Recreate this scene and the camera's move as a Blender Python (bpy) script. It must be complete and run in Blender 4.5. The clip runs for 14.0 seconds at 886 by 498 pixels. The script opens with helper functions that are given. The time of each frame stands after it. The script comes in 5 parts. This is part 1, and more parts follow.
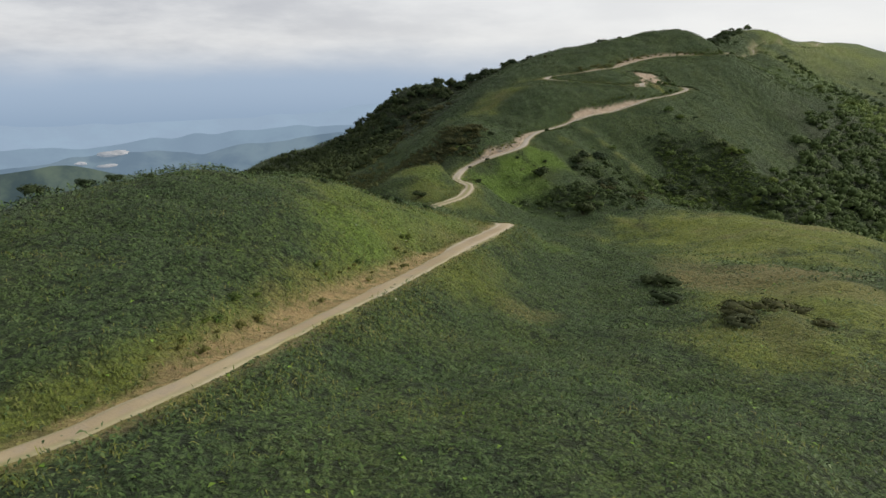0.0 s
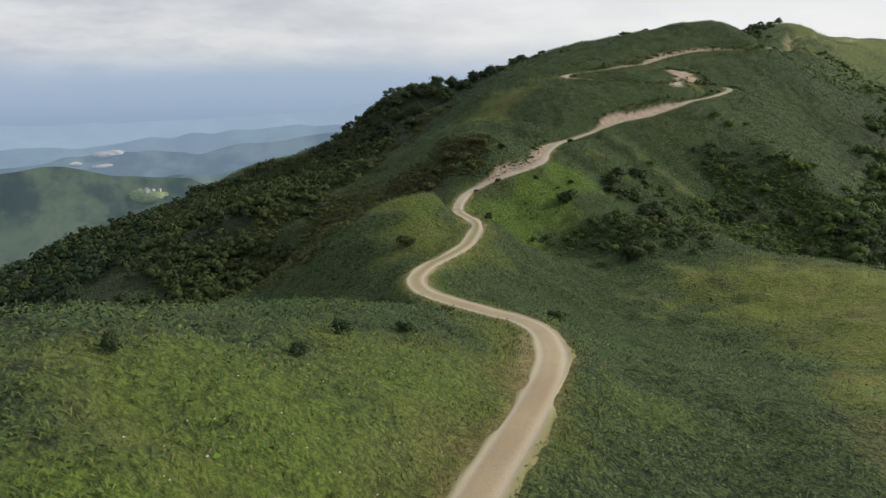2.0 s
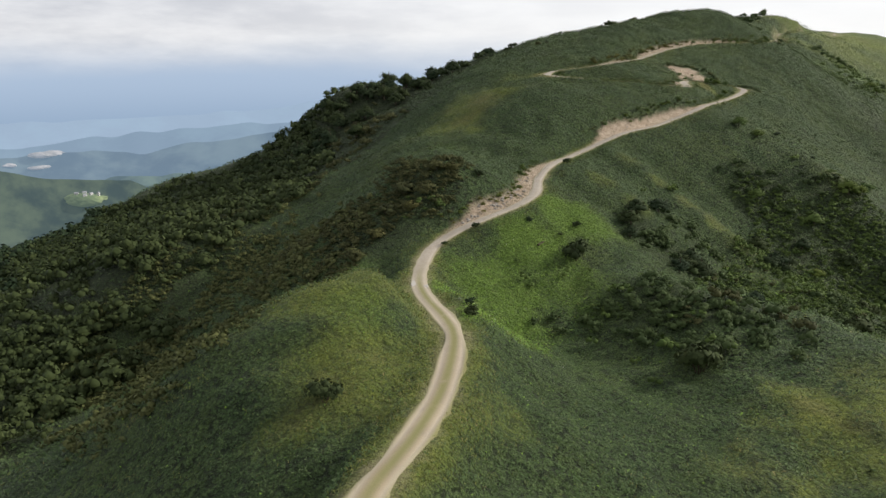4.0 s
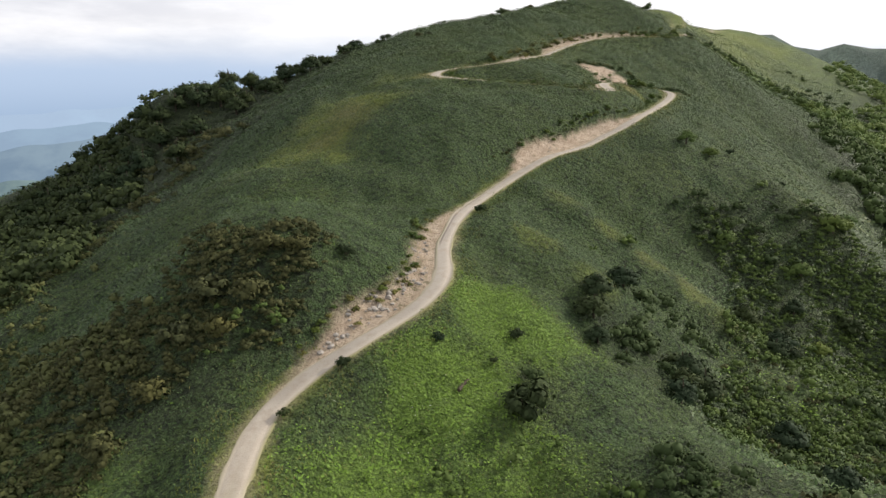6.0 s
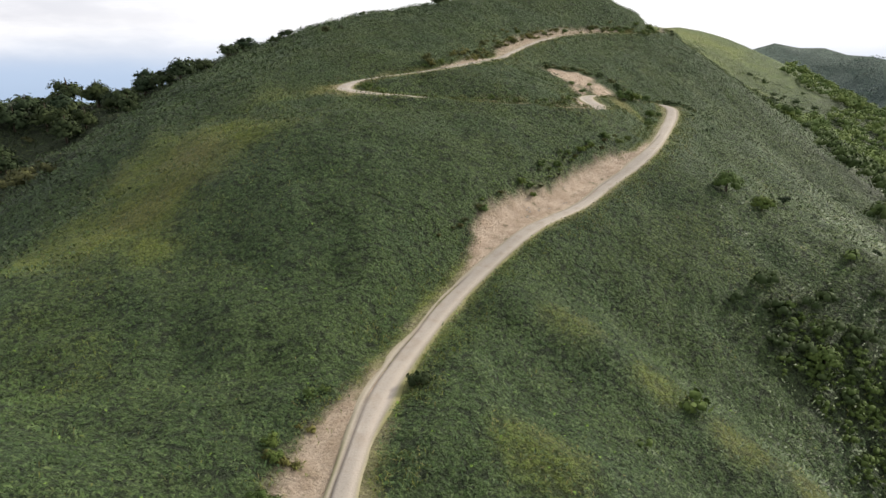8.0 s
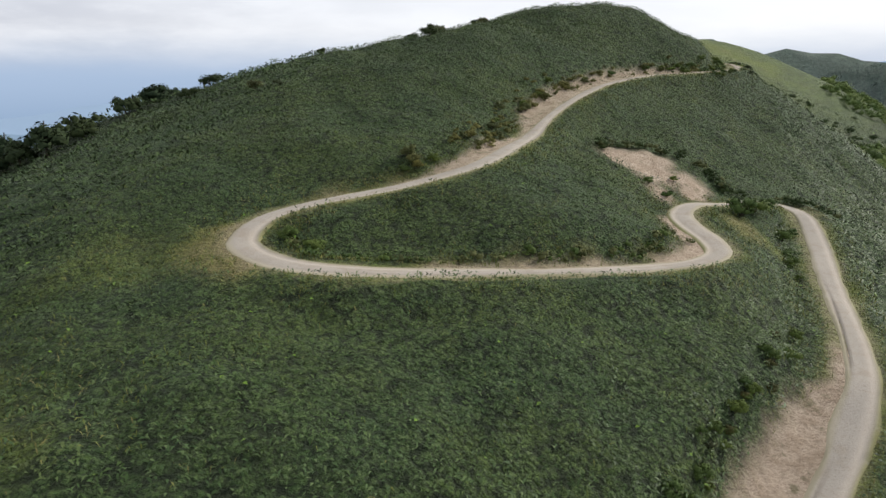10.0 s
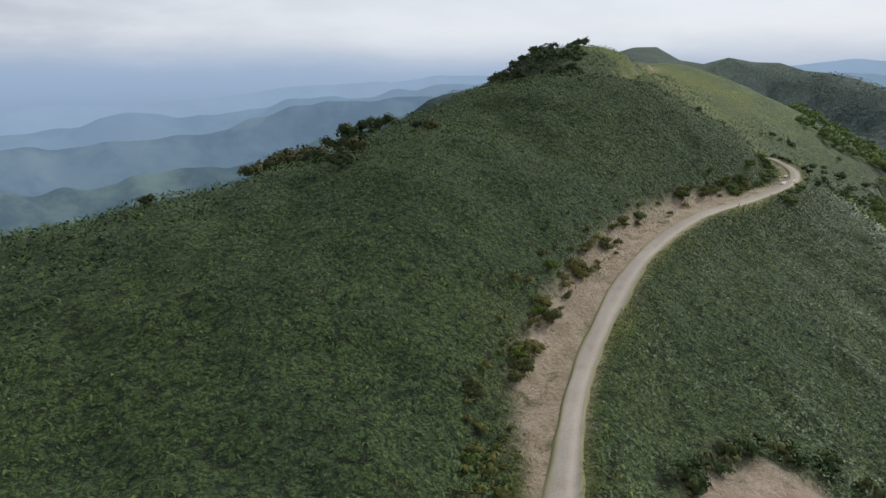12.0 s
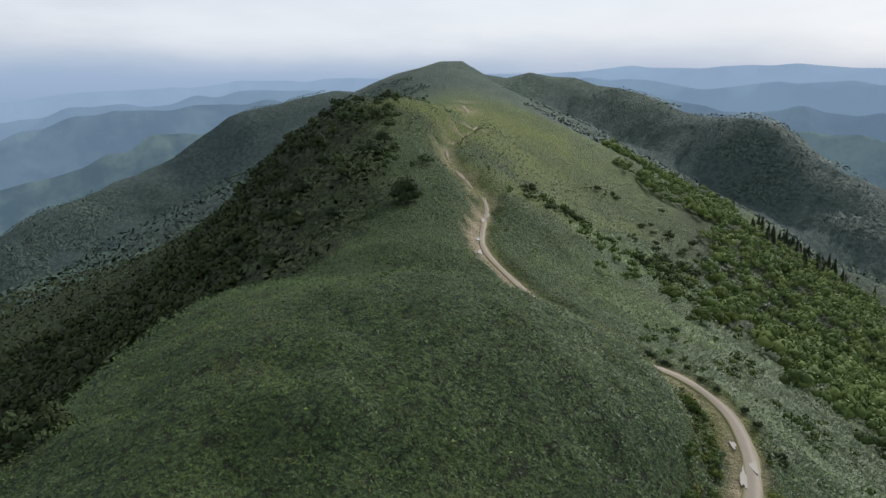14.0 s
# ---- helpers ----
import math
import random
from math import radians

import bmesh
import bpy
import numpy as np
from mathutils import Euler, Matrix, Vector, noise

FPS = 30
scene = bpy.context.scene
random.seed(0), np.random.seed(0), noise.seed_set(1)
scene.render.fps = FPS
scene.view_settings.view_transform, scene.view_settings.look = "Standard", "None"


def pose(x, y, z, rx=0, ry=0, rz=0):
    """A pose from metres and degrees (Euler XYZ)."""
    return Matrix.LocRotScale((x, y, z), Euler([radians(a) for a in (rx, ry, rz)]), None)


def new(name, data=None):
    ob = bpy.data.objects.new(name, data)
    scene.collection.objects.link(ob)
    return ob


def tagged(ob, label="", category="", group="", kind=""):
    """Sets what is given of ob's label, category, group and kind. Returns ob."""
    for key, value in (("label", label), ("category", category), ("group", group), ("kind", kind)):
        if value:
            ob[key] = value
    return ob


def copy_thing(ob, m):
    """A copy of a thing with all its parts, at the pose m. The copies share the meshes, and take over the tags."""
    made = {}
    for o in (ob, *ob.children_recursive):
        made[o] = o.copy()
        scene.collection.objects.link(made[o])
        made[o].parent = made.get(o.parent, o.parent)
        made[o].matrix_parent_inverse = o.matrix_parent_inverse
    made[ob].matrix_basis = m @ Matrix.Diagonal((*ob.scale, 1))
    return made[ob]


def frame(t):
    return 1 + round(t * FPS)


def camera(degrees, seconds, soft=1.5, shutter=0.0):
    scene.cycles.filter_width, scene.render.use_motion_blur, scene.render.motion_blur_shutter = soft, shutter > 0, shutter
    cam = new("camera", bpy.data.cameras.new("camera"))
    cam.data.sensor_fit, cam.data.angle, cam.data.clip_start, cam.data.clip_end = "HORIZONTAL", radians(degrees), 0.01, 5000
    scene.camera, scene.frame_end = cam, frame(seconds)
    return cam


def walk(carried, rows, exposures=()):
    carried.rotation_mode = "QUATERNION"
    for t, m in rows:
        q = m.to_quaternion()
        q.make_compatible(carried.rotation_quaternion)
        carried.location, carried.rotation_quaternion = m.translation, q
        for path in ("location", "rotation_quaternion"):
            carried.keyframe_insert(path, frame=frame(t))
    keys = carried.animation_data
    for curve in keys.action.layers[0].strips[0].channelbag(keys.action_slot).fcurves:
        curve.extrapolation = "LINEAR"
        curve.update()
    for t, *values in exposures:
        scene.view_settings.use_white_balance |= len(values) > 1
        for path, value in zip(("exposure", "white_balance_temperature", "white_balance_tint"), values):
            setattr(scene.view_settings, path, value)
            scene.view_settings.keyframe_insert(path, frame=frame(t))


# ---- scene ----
# ---- camera ----
cam = camera(66.4, 14.0, soft=1.5)
METRES, EYE, TILT, LEAN, TURN = 300.0, 40.0, -14.5, 0.0, 0.0
ROWS = [
    (0.0, 0.0, 0.0, 0.0, 0.0, 0.0, -0.0),
    (0.5, 0.0009, 0.0272, 0.0068, 0.02, -0.0, -0.02),
    (1.0, 0.0018, 0.0583, 0.0143, 0.03, -0.02, -0.03),
    (1.5, 0.0019, 0.0914, 0.0226, 0.04, -0.04, -0.04),
    (2.0, 0.0017, 0.1266, 0.0311, 0.05, -0.08, -0.04),
    (4.5, 0.0051, 0.3017, 0.0768, -5.88, -0.55, 1.43),
    (5.0, 0.0094, 0.3373, 0.0865, -8.73, -0.72, 2.12),
    (5.5, 0.0155, 0.3727, 0.0963, -11.4, -0.91, 2.76),
    (6.0, 0.0232, 0.4067, 0.1057, -13.89, -1.13, 3.33),
    (6.5, 0.0327, 0.4413, 0.115, -16.06, -1.31, 3.84),
    (7.0, 0.0432, 0.4741, 0.1237, -18.05, -1.49, 4.28),
    (9.5, 0.1036, 0.6312, 0.183, -19.43, -1.42, 5.06),
    (10.0, 0.116, 0.6625, 0.201, -19.32, -1.4, 5.1),
    (10.5, 0.1281, 0.6925, 0.2184, -19.65, -1.42, 5.16),
    (11.0, 0.1413, 0.7221, 0.2358, -20.55, -1.54, 5.36),
    (11.5, 0.1547, 0.7498, 0.2531, -21.63, -1.68, 5.62),
    (12.0, 0.1692, 0.778, 0.2711, -24.04, -1.95, 6.08),
    (12.5, 0.1848, 0.8039, 0.2897, -28.37, -2.47, 6.92),
    (13.0, 0.2032, 0.8287, 0.3086, -32.77, -2.97, 7.87),
    (13.5, 0.2231, 0.8516, 0.327, -36.9, -3.5, 8.66),
    (14.0, 0.2449, 0.8737, 0.3454, -39.48, -3.82, 9.16),
]
walk(cam, [(t, pose(0, 0, EYE, TILT, LEAN, TURN) @ pose(METRES * x, METRES * y, METRES * z, 90 + pitch, roll, yaw)) for t, x, y, z, yaw, pitch, roll in ROWS],
     exposures=[(0.0, -0.05, 6700, 9), (2.0, -0.06, 6650, 9), (5.0, 0.28, 6650, 11), (6.5, 0.42, 6700, 12), (7.2, 0.43, 6700, 12), (9.5, 0.32, 6500, 12), (10.0, 0.12, 6380, 11), (10.5, 0.04, 6350, 11), (11.5, -0.18, 6220, 10), (14.0, -0.14, 6150, 10)])

# ---- sky and sun ----
SUN_ELEVATION, SUN_AZIMUTH = 29.0, 80.0   # azimuth clockwise from +y


def node(tree, kind, **settings):
    n = tree.nodes.new(kind)
    for key, value in settings.items():
        if key == "op":
            n.operation = value
        elif key == "blend":
            n.data_type, n.blend_type = "RGBA", value
        elif key == "scale":
            n.inputs["Scale"].default_value = value
        elif key == "detail":
            n.inputs["Detail"].default_value = value
        elif key == "rough":
            n.inputs["Roughness"].default_value = value
    return n


def math_node(tree, op, a, b=None, clamp=False):
    n = tree.nodes.new("ShaderNodeMath")
    n.operation, n.use_clamp = op, clamp
    for i, v in enumerate((a, b)):
        if v is None:
            continue
        if isinstance(v, (int, float)):
            n.inputs[i].default_value = v
        else:
            tree.links.new(v, n.inputs[i])
    return n.outputs[0]


def mix_colour(tree, factor, a, b, blend="MIX"):
    n = tree.nodes.new("ShaderNodeMix")
    n.data_type, n.blend_type = "RGBA", blend
    for i, v in ((0, factor), (6, a), (7, b)):
        if isinstance(v, (int, float)):
            n.inputs[i].default_value = v
        elif isinstance(v, tuple):
            n.inputs[i].default_value = (*v, 1.0)
        else:
            tree.links.new(v, n.inputs[i])
    return n.outputs[2]


def ramp(tree, value, low, high):
    n = tree.nodes.new("ShaderNodeMapRange")
    n.interpolation_type = "SMOOTHSTEP"
    n.inputs["From Min"].default_value, n.inputs["From Max"].default_value = low, high
    tree.links.new(value, n.inputs["Value"])
    return n.outputs["Result"]


def build_world():
    world = bpy.data.worlds.new("overcast_sky")
    world.use_nodes = True
    scene.world = world
    t = world.node_tree
    t.nodes.clear()
    out = t.nodes.new("ShaderNodeOutputWorld")
    back = t.nodes.new("ShaderNodeBackground")
    sky = t.nodes.new("ShaderNodeTexSky")
    sky.sky_type, sky.sun_disc = "NISHITA", False
    sky.sun_elevation, sky.sun_rotation = radians(SUN_ELEVATION), radians(SUN_AZIMUTH)
    sky.altitude, sky.air_density, sky.dust_density = 900, 1.0, 2.0
    at = t.nodes.new("ShaderNodeTexCoord")
    sep = t.nodes.new("ShaderNodeSeparateXYZ")
    t.links.new(at.outputs["Generated"], sep.inputs[0])
    up = sep.outputs["Z"]
    # cloud layer: noise stretched sideways near the horizon
    stretch = t.nodes.new("ShaderNodeMapping")
    stretch.inputs["Scale"].default_value = (1.0, 1.0, 4.0)
    t.links.new(at.outputs["Generated"], stretch.inputs["Vector"])
    big = node(t, "ShaderNodeTexNoise", scale=3.2, detail=7.0, rough=0.55)
    t.links.new(stretch.outputs[0], big.inputs["Vector"])
    small = node(t, "ShaderNodeTexNoise", scale=9.0, detail=8.0, rough=0.6)
    t.links.new(stretch.outputs[0], small.inputs["Vector"])
    lumps = math_node(t, "ADD", math_node(t, "MULTIPLY", big.outputs[0], 0.65), math_node(t, "MULTIPLY", small.outputs[0], 0.35))
    cloud = mix_colour(t, ramp(t, lumps, 0.36, 0.64), (0.50, 0.52, 0.59), (0.79, 0.805, 0.85))
    # thinner cloud towards the sun
    glow = t.nodes.new("ShaderNodeVectorMath")
    glow.operation = "DOT_PRODUCT"
    glow.inputs[1].default_value = (math.sin(radians(55)), math.cos(radians(55)), 0.3)
    t.links.new(at.outputs["Generated"], glow.inputs[0])
    thin = ramp(t, glow.outputs["Value"], 0.1, 1.0)
    cloud = mix_colour(t, math_node(t, "MULTIPLY", thin, 0.8), cloud, (0.98, 0.99, 1.01))
    # the blue murk of the far lowland up to the cloud base
    murk_top = math_node(t, "ADD", up, math_node(t, "MULTIPLY", math_node(t, "SUBTRACT", big.outputs[0], 0.5), 0.05))
    murk = mix_colour(t, ramp(t, up, -0.10, 0.0), (0.27, 0.39, 0.56), (0.40, 0.52, 0.70))
    layers = mix_colour(t, ramp(t, murk_top, -0.02, 0.055), murk, cloud)
    clear = mix_colour(t, 1.0, sky.outputs[0], (0.10, 0.10, 0.10), "MULTIPLY")
    mixed = mix_colour(t, 0.9, clear, layers)
    t.links.new(mixed, back.inputs["Color"])
    back.inputs["Strength"].default_value = 1.0
    t.links.new(back.outputs[0], out.inputs[0])


build_world()
sun = new("sun", bpy.data.lights.new("sun", "SUN"))
sun.data.energy, sun.data.angle, sun.data.color = 3.1, radians(4), (1.0, 0.95, 0.86)
sun.matrix_world = pose(0, 0, 300, 0, 0, -SUN_AZIMUTH) @ pose(0, 0, 0, -(90 - SUN_ELEVATION), 0, 0)


# ---- materials ----
def material(name, rough=0.85):
    m = bpy.data.materials.new(name)
    m.use_nodes = True
    t = m.node_tree
    p = t.nodes["Principled BSDF"]
    p.inputs["Roughness"].default_value = rough
    p.inputs["Specular IOR Level"].default_value = 0.25
    return m, t, p


def place_noise(t, scale, detail=5.0, rough=0.6, stretch=None):
    at = t.nodes.new("ShaderNodeNewGeometry")
    n = node(t, "ShaderNodeTexNoise", scale=scale, detail=detail, rough=rough)
    if stretch:
        mp = t.nodes.new("ShaderNodeMapping")
        mp.inputs["Scale"].default_value = stretch
        t.links.new(at.outputs["Position"], mp.inputs["Vector"])
        t.links.new(mp.outputs[0], n.inputs["Vector"])
    else:
        t.links.new(at.outputs["Position"], n.inputs["Vector"])
    return n.outputs[0]


def bump(t, p, height, strength, distance):
    b = t.nodes.new("ShaderNodeBump")
    b.inputs["Strength"].default_value, b.inputs["Distance"].default_value = strength, distance
    t.links.new(height, b.inputs["Height"])
    t.links.new(b.outputs[0], p.inputs["Normal"])


def attribute(t, name):
    a = t.nodes.new("ShaderNodeAttribute")
    a.attribute_name = name
    return a.outputs["Fac"]


def clump_cells(t, scale, wobble):
    """Uneven rounded cells: the distance from each cell's middle, and a tone of its own for each."""
    at = t.nodes.new("ShaderNodeNewGeometry")
    shift = node(t, "ShaderNodeTexNoise", scale=scale * 0.8, detail=3.0, rough=0.6)
    t.links.new(at.outputs["Position"], shift.inputs["Vector"])
    grow = t.nodes.new("ShaderNodeVectorMath")
    grow.operation = "MULTIPLY_ADD"
    t.links.new(shift.outputs["Color"], grow.inputs[0])
    grow.inputs[1].default_value = (wobble * 3, wobble * 3, wobble * 3)
    t.links.new(at.outputs["Position"], grow.inputs[2])
    cells = t.nodes.new("ShaderNodeTexVoronoi")
    cells.inputs["Scale"].default_value = scale
    t.links.new(grow.outputs[0], cells.inputs["Vector"])
    split = t.nodes.new("ShaderNodeSeparateXYZ")
    t.links.new(cells.outputs["Color"], split.inputs[0])
    return cells.outputs["Distance"], split.outputs[0]


def ground_material():
    m, t, p = material("hillside", 0.9)
    broad, patch, mid, fine = place_noise(t, 0.03), place_noise(t, 0.14, 4), place_noise(t, 0.7, 5), place_noise(t, 4.5, 7, 0.7)
    # growth in clumps: rounded heads, litter and the shade between them painted dark
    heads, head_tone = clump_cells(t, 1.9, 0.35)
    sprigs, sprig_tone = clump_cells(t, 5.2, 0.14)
    grass = mix_colour(t, ramp(t, broad, 0.35, 0.65), (0.062, 0.110, 0.030), (0.106, 0.150, 0.035))
    grass = mix_colour(t, ramp(t, patch, 0.42, 0.62), grass, (0.064, 0.114, 0.040))
    grass = mix_colour(t, math_node(t, "MULTIPLY", head_tone, 0.55), grass, (0.100, 0.152, 0.050))
    grass = mix_colour(t, math_node(t, "MULTIPLY", ramp(t, sprig_tone, 0.62, 0.95), 0.5), grass, (0.122, 0.174, 0.064))
    grass = mix_colour(t, math_node(t, "MULTIPLY", ramp(t, fine, 0.42, 0.64), 0.6), grass, (0.024, 0.036, 0.016))
    open_grass = mix_colour(t, ramp(t, patch, 0.35, 0.65), (0.150, 0.200, 0.058), (0.118, 0.160, 0.050))
    open_grass = mix_colour(t, ramp(t, place_noise(t, 0.5, 8, 0.7), 0.42, 0.62), open_grass, (0.079, 0.108, 0.045))
    grass = mix_colour(t, attribute(t, "open"), grass, open_grass)
    lush = mix_colour(t, ramp(t, fine, 0.35, 0.65), (0.165, 0.262, 0.042), (0.080, 0.135, 0.024))
    meadow = mix_colour(t, ramp(t, mid, 0.35, 0.65), (0.215, 0.250, 0.040), (0.165, 0.205, 0.036))
    meadow = mix_colour(t, math_node(t, "MULTIPLY", ramp(t, patch, 0.48, 0.66), 0.35), meadow, (0.240, 0.175, 0.085))
    dry = mix_colour(t, ramp(t, fine, 0.35, 0.65), (0.29, 0.235, 0.095), (0.15, 0.145, 0.050))
    meadow = mix_colour(t, math_node(t, "MULTIPLY", ramp(t, fine, 0.45, 0.68), 0.5), meadow, (0.072, 0.069, 0.026))
    shrub = mix_colour(t, ramp(t, fine, 0.3, 0.7), (0.068, 0.092, 0.036), (0.030, 0.042, 0.018))
    # far slopes: the blue of distance haze is mixed into the base colour
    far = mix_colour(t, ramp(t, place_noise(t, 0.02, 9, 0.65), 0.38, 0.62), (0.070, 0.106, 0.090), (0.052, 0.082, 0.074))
    # crown cells of the far woods, the shade between them painted dark
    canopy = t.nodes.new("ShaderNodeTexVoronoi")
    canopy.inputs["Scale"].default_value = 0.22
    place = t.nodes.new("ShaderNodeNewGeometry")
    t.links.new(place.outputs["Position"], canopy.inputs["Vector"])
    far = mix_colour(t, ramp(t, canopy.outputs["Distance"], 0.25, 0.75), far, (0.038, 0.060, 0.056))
    earth = mix_colour(t, ramp(t, mid, 0.35, 0.65), (0.50, 0.395, 0.295), (0.38, 0.29, 0.205))
    earth = mix_colour(t, math_node(t, "MULTIPLY", ramp(t, fine, 0.48, 0.66), 0.32), earth, (0.17, 0.125, 0.085))
    earth = mix_colour(t, math_node(t, "MULTIPLY", ramp(t, place_noise(t, 0.8, 5), 0.55, 0.68), 0.7), earth, (0.115, 0.110, 0.050))
    north = t.nodes.new("ShaderNodeSeparateXYZ")
    t.links.new(place.outputs["Position"], north.inputs[0])
    clay = mix_colour(t, ramp(t, mid, 0.35, 0.65), (0.44, 0.300, 0.155), (0.31, 0.215, 0.105))
    clay = mix_colour(t, math_node(t, "MULTIPLY", ramp(t, place_noise(t, 1.6, 4), 0.50, 0.62), 0.8), clay, (0.14, 0.125, 0.045))
    earth = mix_colour(t, ramp(t, north.outputs["Y"], 66.0, 120.0), clay, earth)
    c = mix_colour(t, attribute(t, "meadow"), grass, meadow)
    c = mix_colour(t, attribute(t, "dry"), c, dry)
    c = mix_colour(t, attribute(t, "lush"), c, lush)
    c = mix_colour(t, attribute(t, "shrub"), c, shrub)
    # shade down between heads and sprigs, put into the colour as near-black
    gap_shade = math_node(t, "MAXIMUM", math_node(t, "MULTIPLY", ramp(t, heads, 0.44, 0.80), 0.85), math_node(t, "MULTIPLY", ramp(t, sprigs, 0.42, 0.74), 0.68))
    gap_shade = math_node(t, "MULTIPLY", gap_shade, math_node(t, "SUBTRACT", 1.0, math_node(t, "MULTIPLY", attribute(t, "open"), 0.45)))
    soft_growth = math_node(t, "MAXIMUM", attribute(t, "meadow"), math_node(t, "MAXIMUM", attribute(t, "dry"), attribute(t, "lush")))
    gap_shade = math_node(t, "MULTIPLY", gap_shade, math_node(t, "SUBTRACT", 1.0, math_node(t, "MULTIPLY", soft_growth, 0.6)))
    c = mix_colour(t, gap_shade, c, (0.014, 0.019, 0.010))
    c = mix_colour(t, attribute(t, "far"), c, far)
    c = mix_colour(t, attribute(t, "earth"), c, earth)
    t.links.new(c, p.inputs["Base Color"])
    p.inputs["Sheen Weight"].default_value, p.inputs["Sheen Roughness"].default_value = 0.04, 0.3
    p.inputs["Sheen Tint"].default_value = (0.60, 0.70, 0.46, 1)
    relief = math_node(t, "ADD", math_node(t, "MULTIPLY", mid, 1.2), math_node(t, "MULTIPLY", fine, 0.7))
    clumps = math_node(t, "ADD", math_node(t, "MULTIPLY", heads, 0.75), math_node(t, "MULTIPLY", sprigs, 0.35))
    relief = math_node(t, "SUBTRACT", relief, math_node(t, "MULTIPLY", clumps, math_node(t, "SUBTRACT", 1.0, attribute(t, "earth"))))
    bump(t, p, relief, 0.9, 0.5)
    return m


def leaf_material(name, colours, rough=0.55):
    """Leaves that differ from island to island and drift in tone over the hillside."""
    m, t, p = material(name, rough)
    g = t.nodes.new("ShaderNodeNewGeometry")
    one = g.outputs["Random Per Island"]
    c = mix_colour(t, ramp(t, one, 0.0, 0.55), colours[0], colours[1])
    c = mix_colour(t, ramp(t, one, 0.58, 0.95), c, colours[2])
    drift = math_node(t, "ADD", math_node(t, "MULTIPLY", place_noise(t, 0.06), 0.5), math_node(t, "MULTIPLY", place_noise(t, 0.28, 3), 0.5))
    c = mix_colour(t, math_node(t, "MULTIPLY", ramp(t, drift, 0.42, 0.60), 0.75), c, colours[3])
    dull = math_node(t, "ADD", math_node(t, "MULTIPLY", place_noise(t, 0.11, 3), 0.6), math_node(t, "MULTIPLY", place_noise(t, 0.9, 3), 0.4))
    c = mix_colour(t, math_node(t, "MULTIPLY", ramp(t, dull, 0.53, 0.66), 0.6), c, colours[4])
    c = mix_colour(t, math_node(t, "MULTIPLY", ramp(t, place_noise(t, 0.38, 4), 0.50, 0.34), 0.45), c, colours[0])
    t.links.new(c, p.inputs["Base Color"])
    p.inputs["Specular IOR Level"].default_value = 0.14
    p.inputs["Sheen Weight"].default_value, p.inputs["Sheen Roughness"].default_value = 0.05, 0.28
    p.inputs["Sheen Tint"].default_value = (0.60, 0.70, 0.46, 1)
    return m


def crown_material(name, dark, light):
    m, t, p = material(name, 0.7)
    g = t.nodes.new("ShaderNodeNewGeometry")
    info = t.nodes.new("ShaderNodeObjectInfo")
    c = mix_colour(t, math_node(t, "ADD", attribute(t, "tone"), math_node(t, "MULTIPLY", math_node(t, "SUBTRACT", g.outputs["Random Per Island"], 0.5), 0.25)), dark, light)
    p.inputs["Sheen Weight"].default_value, p.inputs["Sheen Roughness"].default_value = 0.02, 0.5
    p.inputs["Specular IOR Level"].default_value = 0.08
    p.inputs["Sheen Tint"].default_value = (0.50, 0.66, 0.34, 1)
    tint = mix_colour(t, info.outputs["Random"], (0.72, 0.80, 0.85), (1.25, 1.12, 0.85))
    t.links.new(mix_colour(t, 1.0, c, tint, "MULTIPLY"), p.inputs["Base Color"])
    return m


def road_material():
    m, t, p = material("packed_gravel", 0.93)
    broad, mid, fine = place_noise(t, 0.12), place_noise(t, 0.9), place_noise(t, 9.0, 8)
    c = mix_colour(t, ramp(t, broad, 0.35, 0.65), (0.41, 0.365, 0.305), (0.34, 0.305, 0.255))
    at = t.nodes.new("ShaderNodeNewGeometry")
    north = t.nodes.new("ShaderNodeSeparateXYZ")
    t.links.new(at.outputs["Position"], north.inputs[0])
    sand = mix_colour(t, ramp(t, broad, 0.35, 0.65), (0.38, 0.31, 0.195), (0.31, 0.24, 0.145))
    c = mix_colour(t, ramp(t, north.outputs["Y"], 90.0, 190.0), sand, c)
    mud = mix_colour(t, ramp(t, broad, 0.35, 0.65), (0.30, 0.245, 0.180), (0.24, 0.195, 0.145))
    c = mix_colour(t, math_node(t, "MULTIPLY", ramp(t, north.outputs["Y"], 280.0, 312.0), 0.85), c, mud)
    c = mix_colour(t, math_node(t, "MULTIPLY", ramp(t, mid, 0.45, 0.7), 0.6), c, (0.30, 0.25, 0.19))
    c = mix_colour(t, math_node(t, "MULTIPLY", ramp(t, fine, 0.5, 0.75), 0.6), c, (0.22, 0.18, 0.14))
    c = mix_colour(t, math_node(t, "MULTIPLY", attribute(t, "verge"), ramp(t, mid, 0.10, 0.45)), c, (0.215, 0.205, 0.085))
    c = mix_colour(t, math_node(t, "MULTIPLY", attribute(t, "rut"), 0.55), c, (0.50, 0.43, 0.35))
    c = mix_colour(t, math_node(t, "MULTIPLY", attribute(t, "gully"), 0.85), c, (0.13, 0.105, 0.08))
    t.links.new(c, p.inputs["Base Color"])
    bump(t, p, fine, 0.5, 0.06)
    return m


def plain_material(name, a, b, scale, rough=0.85, depth=0.05):
    m, t, p = material(name, rough)
    f = place_noise(t, scale, 6)
    t.links.new(mix_colour(t, ramp(t, f, 0.3, 0.7), a, b), p.inputs["Base Color"])
    bump(t, p, f, 0.6, depth)
    return m


